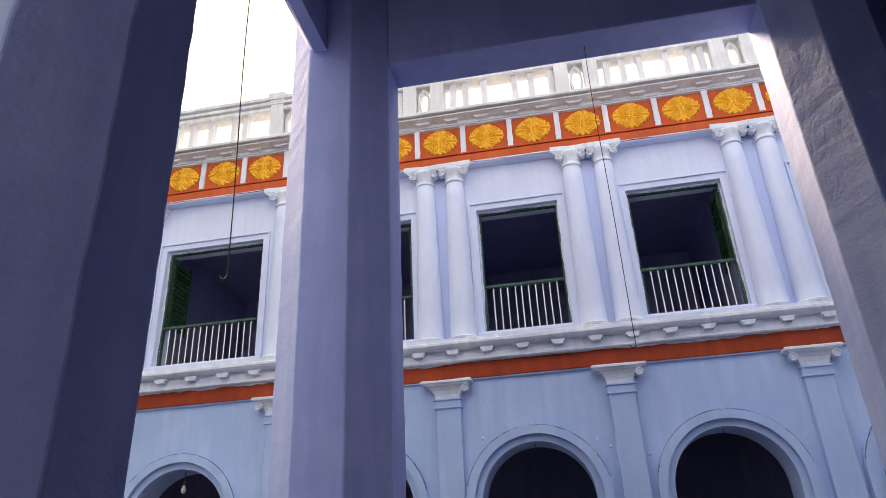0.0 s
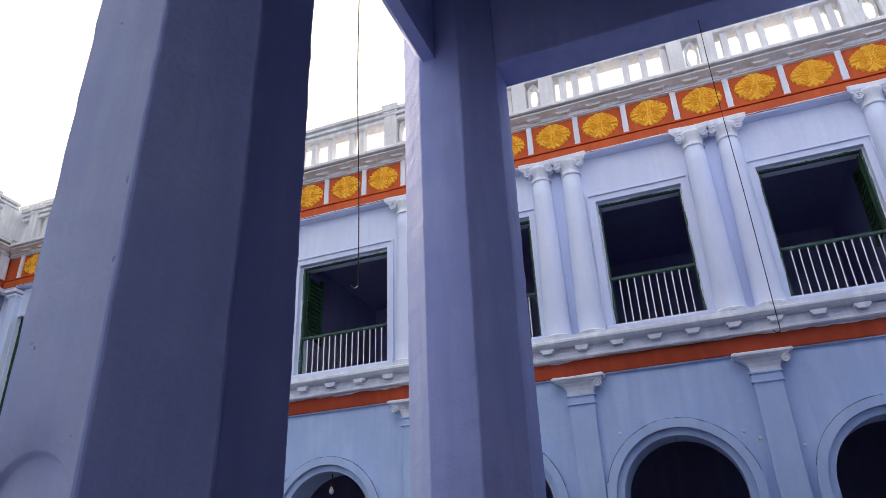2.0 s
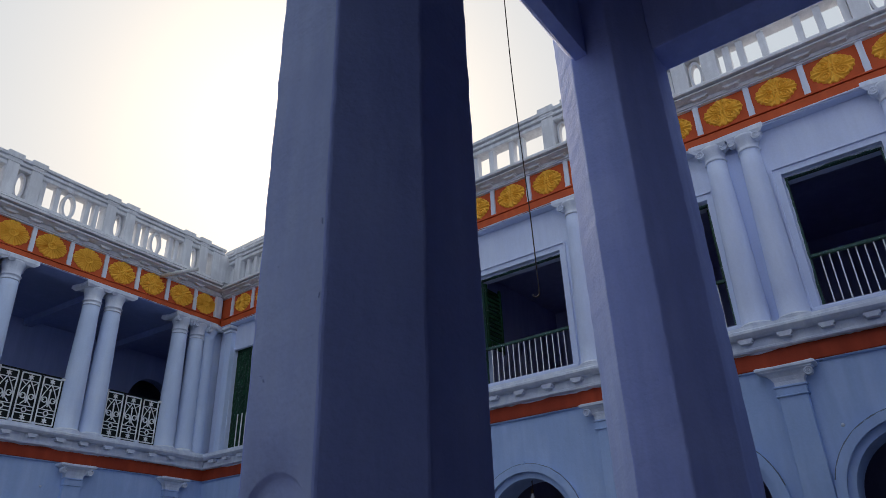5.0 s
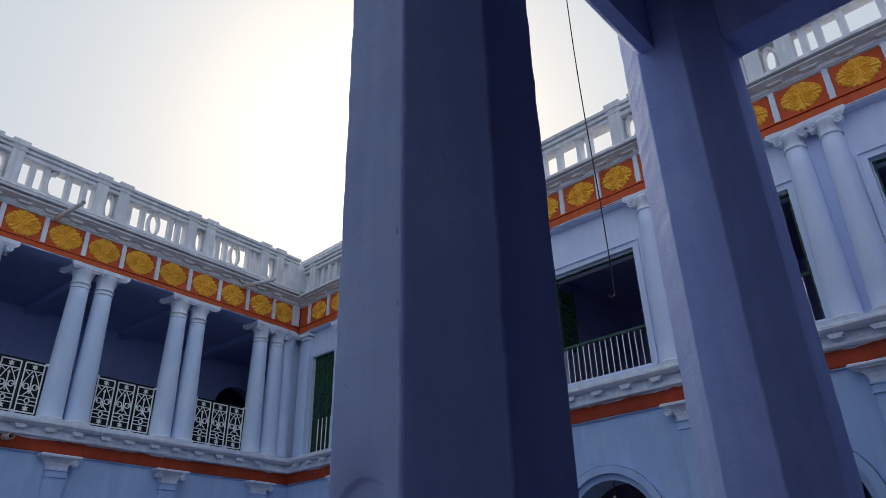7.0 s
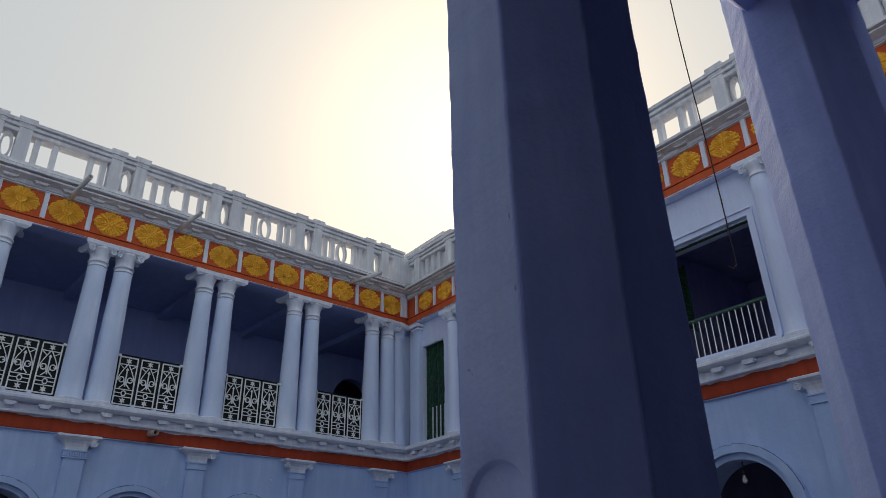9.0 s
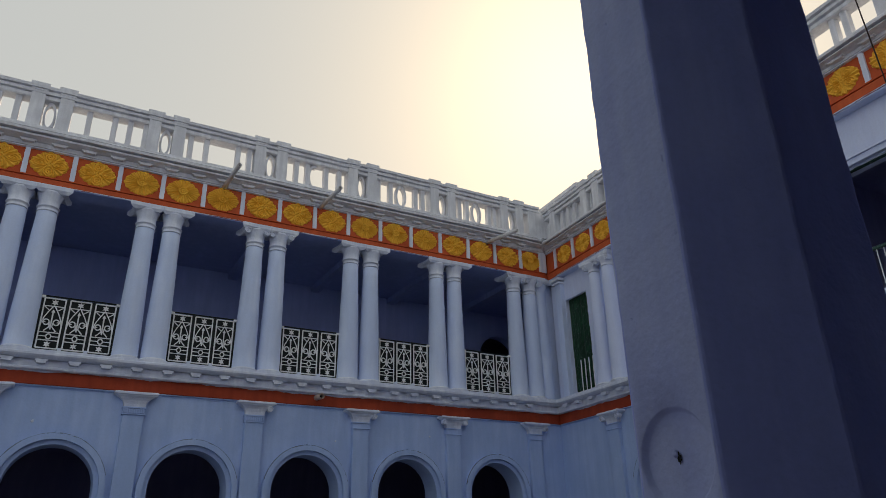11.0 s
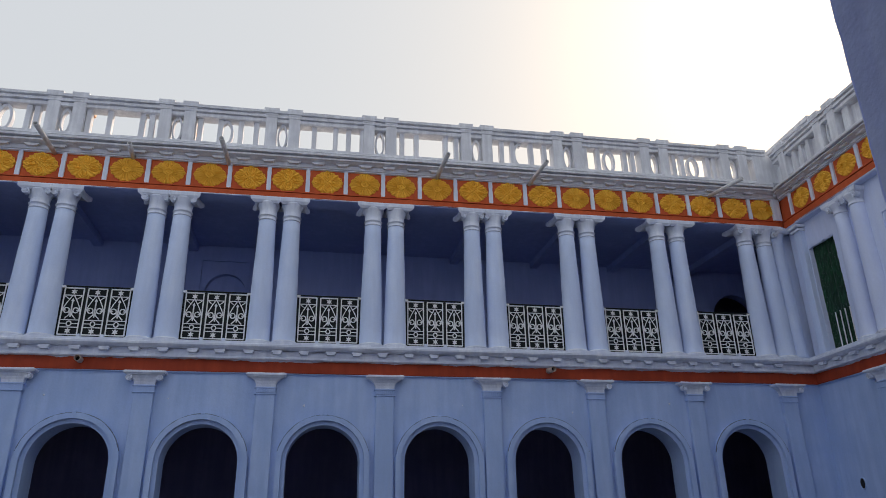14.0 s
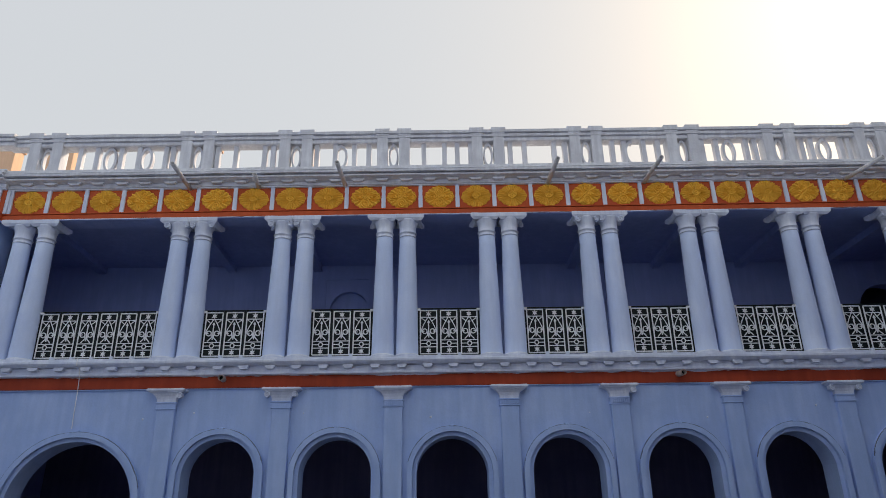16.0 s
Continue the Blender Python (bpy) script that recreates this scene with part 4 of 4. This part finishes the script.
# ---- windows of the other wing ----
def window(u0, u1, z0, z1, rail, index, leaf, bent=False):
    w = thing("window_%d" % index, at(WING_B, (u0 + u1) / 2, 0.25, 0), "tall open window with green frame and white iron bars", "window", "", "structure")
    h = (u1 - u0) / 2
    bm = bmesh.new()
    for x0, x1, a, b in ((-h - 0.11, -h - 0.085, z0 - 0.02, z1 + 0.11), (h + 0.085, h + 0.11, z0 - 0.02, z1 + 0.11), (-h - 0.085, h + 0.085, z1 + 0.085, z1 + 0.11)):
        box(bm, x0, x1, -0.028, 0.01, a, b, 0.006)
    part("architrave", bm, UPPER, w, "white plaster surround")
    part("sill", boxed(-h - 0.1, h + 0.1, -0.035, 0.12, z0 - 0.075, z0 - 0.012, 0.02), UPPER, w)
    bm = bmesh.new()
    for s in (-1, 1):
        x0, x1 = sorted((s * h, s * (h - 0.042)))
        box(bm, x0, x1, 0.10, 0.17, z0, z1, 0.008)
    box(bm, -h + 0.042, h - 0.042, 0.10, 0.17, z1 - 0.035, z1, 0.008)
    part("window_frame", bm, GREEN, w, "chipped green wooden frame")
    rough = bmesh.new()
    for way in ("left", "right", "top", "foot"):
        n, wide, last = 46, 0.5, None
        for i in range(n + 1):
            wide = min(1.0, max(0.08, wide + rng.uniform(-0.3, 0.3)))
            f, d, k = i / n, 0.092 + rng.uniform(-0.006, 0.004), 0.008 + 0.018 * wide
            if way in ("left", "right"):
                e = -1 if way == "left" else 1
                ring = [(e * (h + 0.004), d, z0 + (z1 - z0) * f), (e * (h - k * 0.5), d - 0.008, z0 + (z1 - z0) * f), (e * (h - k), d + 0.01, z0 + (z1 - z0) * f)]
            elif way == "top":
                ring = [(-h + 2 * h * f, d, z1 + 0.004), (-h + 2 * h * f, d - 0.008, z1 - k * 0.5), (-h + 2 * h * f, d + 0.01, z1 - k)]
            else:
                ring = [(-h + 2 * h * f, d - 0.02, z0 - 0.012), (-h + 2 * h * f, d - 0.03, z0 + k * 0.3), (-h + 2 * h * f, d + 0.02, z0 + k * 0.6)]
            ring = [rough.verts.new(q) for q in ring]
            if last:
                rough.faces.new((last[0], last[1], ring[1], ring[0]))
                rough.faces.new((last[1], last[2], ring[2], ring[1]))
            last = ring
    part("plaster_edge", rough, TRIM, w, "rough white plaster smeared round the frame")
    part("mid_rail", boxed(-h + 0.03, h - 0.03, 0.085, 0.14, rail - 0.018, rail + 0.022, 0.008), GREEN, w, "green wooden rail over the bars")
    n = max(7, int(round(2 * h / 0.108)))
    for i in range(1, n):
        x = -h + 0.05 + (2 * h - 0.1) * i / n
        lean = rng.uniform(-0.004, 0.004)
        if bent and i == 4:
            x, lean = x + 0.01, 0.0
        part("bar", tube(bmesh.new(), [(x, 0.115, z0 - 0.01), (x + lean, 0.115, (z0 + rail) / 2), (x + lean * 0.5, 0.115, rail - 0.02)], 0.0085, 6), IRON, w)
    if leaf:
        hinge = -h + 0.05 if leaf < 0 else h - 0.05
        sh = part("shutter", boxed(-0.02, 0.02, 0.0, 0.05, rail + 0.03, z1 - 0.06, 0.004), SHUTTER, w, "green louvred shutter swung inward", m=Matrix.Translation((hinge, 0.17, 0)))
        part("stile", boxed(-0.02, 0.02, 0.42, 0.47, rail + 0.03, z1 - 0.06, 0.004), SHUTTER, sh)
        for i in range(int((z1 - rail - 0.15) / 0.075)):
            z = rail + 0.07 + 0.075 * i
            part("slat", boxed(-0.016, 0.016, 0.05, 0.42, z, z + 0.05), SHUTTER, sh)
    return w


leaves = (0, 0, -1, 1, 0, 1, 0)
for i, (a, b) in enumerate(B_WINDOWS):
    window(a, b, 4.32, 6.14, (4.97, 4.97, 4.91, 4.97, 4.98, 4.97, 4.97)[i], i + 1, leaves[i], i == 4)

gw = thing("window_8", at(WING_B, 0.70, 0.25, 0), "closed dark green shutter with pale bars, ragged white edge", "window", "", "structure")
bm = bmesh.new()
nx, nz = 16, 40
grid = [[bm.verts.new((-0.42 + 0.84 * i / nx, 0.10 + 0.006 * rng.uniform(-1, 1) + (0.012 if i == nx // 2 else 0), 4.19 + 2.22 * j / nz)) for i in range(nx + 1)] for j in range(nz + 1)]
for p, q in zip(grid, grid[1:]):
    for i in range(nx):
        bm.faces.new((p[i], p[i + 1], q[i + 1], q[i]))
part("shutter", bm, SHUTTER, gw)
for x in (-0.14, 0.0, 0.14, 0.28):
    part("bar", tube(bmesh.new(), [(x, 0.07, 4.28), (x + 0.01, 0.07, 4.95)], 0.012, 6), IRON, gw)
bm = bmesh.new()
for s in (-1, 1):
    tube(bm, [(s * 0.405 + rng.uniform(-0.02, 0.012), 0.02, 4.21 + 2.16 * i / 40) for i in range(41)], 0.022, 5)
tube(bm, [(-0.4 + 0.8 * i / 16, 0.02, 6.375 + rng.uniform(-0.015, 0.015)) for i in range(17)], 0.022, 5)
part("plaster_edge", bm, UPPER, gw, "ragged white plaster edge")


# ---- drain spouts ----
def spout(m, u, v, z, length, r, drop, swing=0.0):
    p = thing("drain_spout", at(m, u, v, z), "grey pipe spout sticking out under the eaves" if z > 6 else "short pale pipe spout in the orange band", "pipe", "drain spouts")
    bm = bmesh.new()
    a, b = Vector((0, 0.12, 0)), Vector((swing, -length, -drop))
    d = (b - a).normalized()
    s = d.cross(Vector((0, 0, 1))).normalized()
    t = s.cross(d)
    rows = [[bm.verts.new(q + rr * (math.cos(k * math.pi / 7) * s + math.sin(k * math.pi / 7) * t)) for k in range(14)] for q, rr in ((a, r), (b, r), (b, r * 0.78), (b - d * 0.12, r * 0.78))]
    for x, y in zip(rows, rows[1:]):
        for k in range(14):
            bm.faces.new((x[k], x[(k + 1) % 14], y[(k + 1) % 14], y[k]))
    bm.faces.new(rows[0])
    part("tube", bm, PIPE if z > 6 else CLAY, p, smooth=True)
    bm = bmesh.new()
    bm.faces.new([bm.verts.new(b - d * 0.1 + r * 0.76 * (math.cos(k * math.pi / 7) * s + math.sin(k * math.pi / 7) * t)) for k in range(14)])
    part("bore", bm, HOLLOW, p, "flat dark disc for the shade inside the pipe")


for u, ln, sw in ((-14.12, 0.80, -0.03), (-12.81, 0.35, 0.03), (-11.13, 0.76, -0.06), (-7.22, 0.79, 0.06), (-5.33, 0.78, 0.08), (-1.38, 0.67, 0.31)):
    spout(EAVES_A, u, 0.0, 7.57, ln, 0.042, -0.05, sw)
for u in (-13.17, -5.26):
    spout(WING_A, u, 0.15, 3.84, 0.24, 0.05, 0.02, 0.03)

cable = thing("cable", at(WING_A, -15.62, 0.06, 3.66), "thin white cable down the slab edge", "cable")
part("strand", tube(bmesh.new(), [(0.0, -0.13, 0.52), (-0.01, -0.13, 0.40), (0.0, -0.02, 0.38), (0.004, 0.03, 0.2), (-0.02, 0.10, 0.0), (-0.03, 0.13, -0.35), (-0.02, 0.135, -0.62)], 0.008, 6), IRON, cable)
weep = thing("weep_hole", at(WING_B, 0.43, 0.2, 1.83), "dark round drain hole with plaster rim in the wall", "hole")
bm = bmesh.new()
tube(bm, [(0.075 * math.cos(k * math.pi / 8), 0.0, 0.10 * math.sin(k * math.pi / 8)) for k in range(16)], 0.014, 6, True)
part("rim", bm, WALL, weep, smooth=True)
# flat disc on the wall, its colour standing for the hole's shade
bm = bmesh.new()
bm.faces.new([bm.verts.new((0.072 * math.cos(k * math.pi / 8), -0.004, 0.096 * math.sin(k * math.pi / 8))) for k in range(16)])
part("bore", bm, HOLLOW, weep, "flat dark disc for the shade in the hole")


def nub(m, u, z, r, label="small plaster lump on the pale wall"):
    t = thing("plaster_lump", at(m, u, 0.2, z), label, "plaster lump", "plaster lumps")
    bm = bmesh.new()
    bmesh.ops.create_icosphere(bm, subdivisions=2, radius=r)
    for v in bm.verts:
        v.co *= rng.uniform(0.75, 1.2)
        v.co.y *= 0.45
    part("lump", bm, TRIM, t, smooth=True)


for u, z in ((11.20, 2.96), (12.55, 2.84), (12.70, 2.75), (14.82, 2.72), (13.12, 2.63), (7.42, 3.0), (10.95, 2.4), (15.0, 2.35)):
    nub(WING_B, 1.013 * u + 0.05, z - 0.02, rng.uniform(0.014, 0.026))
for u, z in ((-11.60, 3.27), (-13.45, 3.30), (-6.75, 3.22), (-9.45, 3.18), (-4.75, 3.12), (-2.85, 3.3), (-14.3, 3.2)):
    nub(WING_A, 1.0095 * u - 0.04, z - 0.02, rng.uniform(0.012, 0.022))

# ---- pillars of the hall where the camera stands ----
HALL_TURN = -4.16                         # the hall stands square to the windowed wing
HALLWAY = pose(-5.075, -10.7325, 0, 0, 0, HALL_TURN)
PILLARS = [(-7.538, -10.380), (-5.075, -10.7325), (-5.325, -14.10)]


def flake(w, h, lift=1.0):
    """A lifted scab of paint: ragged raised rim round a shallow bare middle, facing +x."""
    bm = bmesh.new()
    n = 14
    jag = [rng.uniform(0.65, 1.25) for _ in range(n)]
    rings = []
    for k, d in ((1.0, -0.003), (0.93, 0.006), (0.72, 0.0035), (0.4, 0.0015)):
        rings.append([bm.verts.new((lift * (d + rng.uniform(-0.0008, 0.0008)), w * k * jag[i] * math.cos(2 * math.pi * i / n), h * k * jag[i] * math.sin(2 * math.pi * i / n))) for i in range(n)])
    for a, b in zip(rings, rings[1:]):
        for i in range(n):
            bm.faces.new((a[i], a[(i + 1) % n], b[(i + 1) % n], b[i]))
    bm.faces.new(rings[-1])
    return bm


def pillar(x, y, r, disc):
    p = thing("pillar", pose(x, y, 0, 0, 0, HALL_TURN), "tall lavender plastered octagonal pillar, hairline cracks and chips", "pillar", "hall pillars")
    bm = bmesh.new()
    rows = []
    for i in range(75):
        z = 5.7 * i / 74
        j = 0.0 if disc and 16 < i < 26 else 0.003
        rows.append([bm.verts.new(((r + rng.uniform(-j, j)) * math.cos(radians(22.5 + 45 * k)), (r + rng.uniform(-j, j)) * math.sin(radians(22.5 + 45 * k)), z)) for k in range(8)])
    for a, b in zip(rows, rows[1:]):
        for k in range(8):
            bm.faces.new((a[k], a[(k + 1) % 8], b[(k + 1) % 8], b[k]))
    bm.faces.new(rows[0])
    bm.faces.new(rows[-1])
    bmesh.ops.recalc_face_normals(bm, faces=bm.faces)
    edges = [e for e in bm.edges if abs(e.verts[0].co.z - e.verts[1].co.z) > 0.05]
    bmesh.ops.bevel(bm, geom=edges, offset=0.009, segments=2, affect="EDGES", profile=0.5)
    if disc:
        gone = [f for f in bm.faces if f.normal.x < -0.99 and 5.7 * 9 / 37 < f.calc_center_median().z < 5.7 * 12 / 37]
        bmesh.ops.delete(bm, geom=gone, context="FACES")
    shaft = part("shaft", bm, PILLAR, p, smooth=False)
    # courtyard-facing sides: their brighter light is put into a paler copy of the paint
    shaft.data.materials.append(PILLAR_LIT)
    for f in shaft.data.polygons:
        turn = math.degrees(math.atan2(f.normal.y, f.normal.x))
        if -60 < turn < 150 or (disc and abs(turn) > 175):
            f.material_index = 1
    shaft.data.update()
    if disc:
        # a shallow sunken roundel with a nail hole, on the face towards -x
        ap = r * math.cos(radians(22.5))
        bm = bmesh.new()
        n, hw = 64, r * math.sin(radians(22.5)) - 0.0085
        z0, z1 = 5.7 * 9 / 37, 5.7 * 12 / 37
        rim = []
        for i in range(n):
            c, q = math.cos(2 * math.pi * i / n), math.sin(2 * math.pi * i / n)
            k = min(hw / max(abs(c), 1e-6), ((z1 - 1.575) if q > 0 else (1.575 - z0)) / max(abs(q), 1e-6))
            rim.append(bm.verts.new((-ap - 0.0003, c * k, 1.575 + q * k)))
        for cy, cz in ((hw, z1), (-hw, z1), (-hw, z0), (hw, z0)):
            near = min(rim, key=lambda v: (v.co.y - cy) ** 2 + (v.co.z - cz) ** 2)
            near.co.y, near.co.z = cy, cz
        rings = [rim] + [[bm.verts.new((-ap + d, rr * math.cos(2 * math.pi * i / n), 1.575 + rr * math.sin(2 * math.pi * i / n))) for i in range(n)] for rr, d in ((0.140, -0.0005), (0.135, 0.003), (0.128, 0.016), (0.121, 0.019), (0.06, 0.017), (0.02, 0.018))]
        for a, b in zip(rings, rings[1:]):
            for i in range(n):
                bm.faces.new((a[i], a[(i + 1) % n], b[(i + 1) % n], b[i]))
        bm.faces.new(rings[-1])
        part("roundel", bm, PILLAR_LIT, p, "shallow plaster roundel", smooth=True)
        # flat patch in the roundel, coloured as the shade of a nail hole
        bm = bmesh.new()
        vs = [bm.verts.new((-ap + 0.0145, (0.009 + rng.uniform(-0.004, 0.004)) * math.cos(k * math.pi / 6), 1.575 + (0.015 + rng.uniform(-0.006, 0.005)) * math.sin(k * math.pi / 6))) for k in range(12)]
        bm.faces.new(vs)
        part("nail_hole", bm, HOLLOW, p, "flat ragged dark patch for the shade in the nail hole")
        bm = bmesh.new()
        bmesh.ops.create_icosphere(bm, subdivisions=2, radius=0.011)
        for v in bm.verts:
            v.co = Vector((v.co.x * 0.5, v.co.y, v.co.z)) * rng.uniform(0.7, 1.25) + Vector((-ap + 0.016, 0.014, 1.589))
        part("plaster_lump", bm, PILLAR_LIT, p, "pale lump of plaster by the hole", smooth=True)
    return p


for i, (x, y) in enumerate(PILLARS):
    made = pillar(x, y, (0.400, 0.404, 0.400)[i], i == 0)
    if i == 1:
        # flaked plaster on the side towards the hall and along two arrises
        for dy, z, w, h in ((-0.06, 2.79, 0.05, 0.012), (-0.115, 2.785, 0.03, 0.014), (-0.09, 2.76, 0.02, 0.02), (-0.05, 2.64, 0.012, 0.03), (-0.075, 2.56, 0.035, 0.030), (-0.105, 2.58, 0.022, 0.036), (-0.02, 2.55, 0.02, 0.012), (-0.058, 2.445, 0.02, 0.016), (-0.13, 2.66, 0.014, 0.055), (-0.135, 2.53, 0.010, 0.06), (0.02, 2.37, 0.010, 0.02), (0.05, 3.3, 0.02, 0.015), (-0.1, 2.2, 0.012, 0.02)):
            part("flake", flake(w, h, 0.4), PILLAR, made, m=pose(-0.404 * math.cos(radians(22.5)), dy, z, 0, 0, 180))
        for dz, w, h in ((2.80, 0.012, 0.04), (2.71, 0.02, 0.07), (2.60, 0.014, 0.05), (2.50, 0.010, 0.03)):
            part("flake", flake(w, h, 0.4), PILLAR, made, m=pose(0.402 * 0.3827 - 0.022, -0.402 * 0.9239, dz, 0, 0, -90))
    if i == 0:
        for dy, z, w, h in ((0.10, 2.0, 0.012, 0.008), (0.085, 1.985, 0.006, 0.012), (-0.01, 2.62, 0.012, 0.006), (-0.11, 1.735, 0.006, 0.006), (0.06, 2.35, 0.006, 0.01), (-0.13, 2.45, 0.008, 0.03), (-0.135, 2.2, 0.008, 0.02), (0.03, 3.1, 0.01, 0.008)):
            part("flake", flake(w * 0.45, h * 0.45, 0.3), PILLAR_LIT, made, m=pose(-0.400 * math.cos(radians(22.5)), dy, z, 0, 0, 180))
bm = bmesh.new()
cuts = []
for i in range(9):
    x = -2.45 + 2.45 * i / 8
    cuts.append([bm.verts.new((x, y + rng.uniform(-0.004, 0.004), z)) for y, z in ((0.03, 4.905), (0.12, 4.90), (0.15, 4.93), (0.21, 5.05), (0.28, 5.25), (0.285, 5.70), (0.03, 5.70))])
for a, b in zip(cuts, cuts[1:]):
    for k in range(7):
        bm.faces.new((a[k], a[(k + 1) % 7], b[(k + 1) % 7], b[k]))
bm.faces.new(cuts[0])
bm.faces.new(cuts[-1])
bmesh.ops.recalc_face_normals(bm, faces=bm.faces)
solid("beam_north", bm, PILLAR, HALLWAY, "lavender plastered beam between the hall pillars", "beam")
# unseen beam, added to narrow the sky that lights the first pillar
solid("beam_west_added", boxed(-6.5, -2.46, 0.03, 0.28, 4.905, 5.70, 0.02), PILLAR, HALLWAY, "lavender beam added out of view to block some sky light", "beam")
# unseen floor, added dark to keep bounced light off the pillars
solid("floor_hall_added", boxed(-6.2, 0.56, -3.85, 0.80, 0.0, 0.02), HALL, HALLWAY, "dark floor added out of view to cut bounced light", "floor")
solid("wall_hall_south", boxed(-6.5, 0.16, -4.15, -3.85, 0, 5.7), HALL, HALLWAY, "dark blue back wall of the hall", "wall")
# unseen wall, added to hold western sky light off the pillar faces
solid("wall_hall_west_added", boxed(-6.5, -6.2, -3.85, 0.20, 0, 5.7), HALL, HALLWAY, "dark blue wall added out of view to block light from the west", "wall")
solid("beam_east", boxed(-0.14, 0.16, -3.85, 0.02, 4.89, 5.7, 0.02), PILLAR, HALLWAY, "lavender plastered lintel between the hall pillars", "beam")
# unseen block over the hall, added to darken the windowed wing
solid("wall_hall_upper_added", boxed(-6.5, 0.16, -4.15, 0.19, 5.96, 9.4), UPPER, HALLWAY, "plain white wall added above the hall to block sky light", "wall")
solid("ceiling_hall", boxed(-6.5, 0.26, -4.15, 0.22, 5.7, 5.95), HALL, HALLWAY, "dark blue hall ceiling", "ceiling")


# ---- hanging wires with hooks, and the bulb ----
def hook_wire(x, y, z, top, bend, label):
    w = thing("hanging_hook", pose(x, y, z), label, "hook", "hanging hooks")
    n = 14
    pts = [(bend * (f ** 2) * 0.6 + 0.006 * math.sin(9 * f), 0.01 * math.sin(5 * f) * (1 - f), (top - z) * (1 - f) + 0.05 * f) for f in [i / n for i in range(n + 1)]]
    ex = pts[-1][0]
    part("wire", tube(bmesh.new(), pts, 0.0030, 6), WIRE, w)
    hk = [(ex, 0.0, 0.055)] + [(ex - 0.0, -0.017 + 0.017 * math.cos(a), 0.02 + 0.017 * math.sin(a)) for a in [0 - math.pi * i / 8 for i in range(9)]]
    part("hook", tube(bmesh.new(), [(a, -b, c) for a, b, c in hk], 0.0030, 6), WIRE, w)


hook_wire(-6.53, -10.556, 2.667, 4.95, 0.09, "long thin wire with a hook, hanging from the beam")
hook_wire(-5.20, -12.55, 2.579, 4.92, 0.0, "long thin wire with a hook, hanging from the lintel")

bulb = thing("light_bulb", at(WING_B, 7.342, 0.40, 2.60), "bare white bulb hanging in the archway", "light bulb")
part("cord", tube(bmesh.new(), [(0, 0, 0.13), (0.01, 0, 0.19), (0.0, 0, 0.27)], 0.006, 6), SOCKET, bulb)
part("holder", lathe(bmesh.new(), [(0.012, 0.135), (0.02, 0.13), (0.02, 0.085), (0.016, 0.08)], seg=12), SOCKET, bulb, smooth=True)
part("glass", lathe(bmesh.new(), [(0.014, 0.085), (0.018, 0.06), (0.03, 0.035), (0.033, 0.015), (0.026, -0.01), (0.008, -0.022)], seg=16), BULB, bulb, smooth=True)
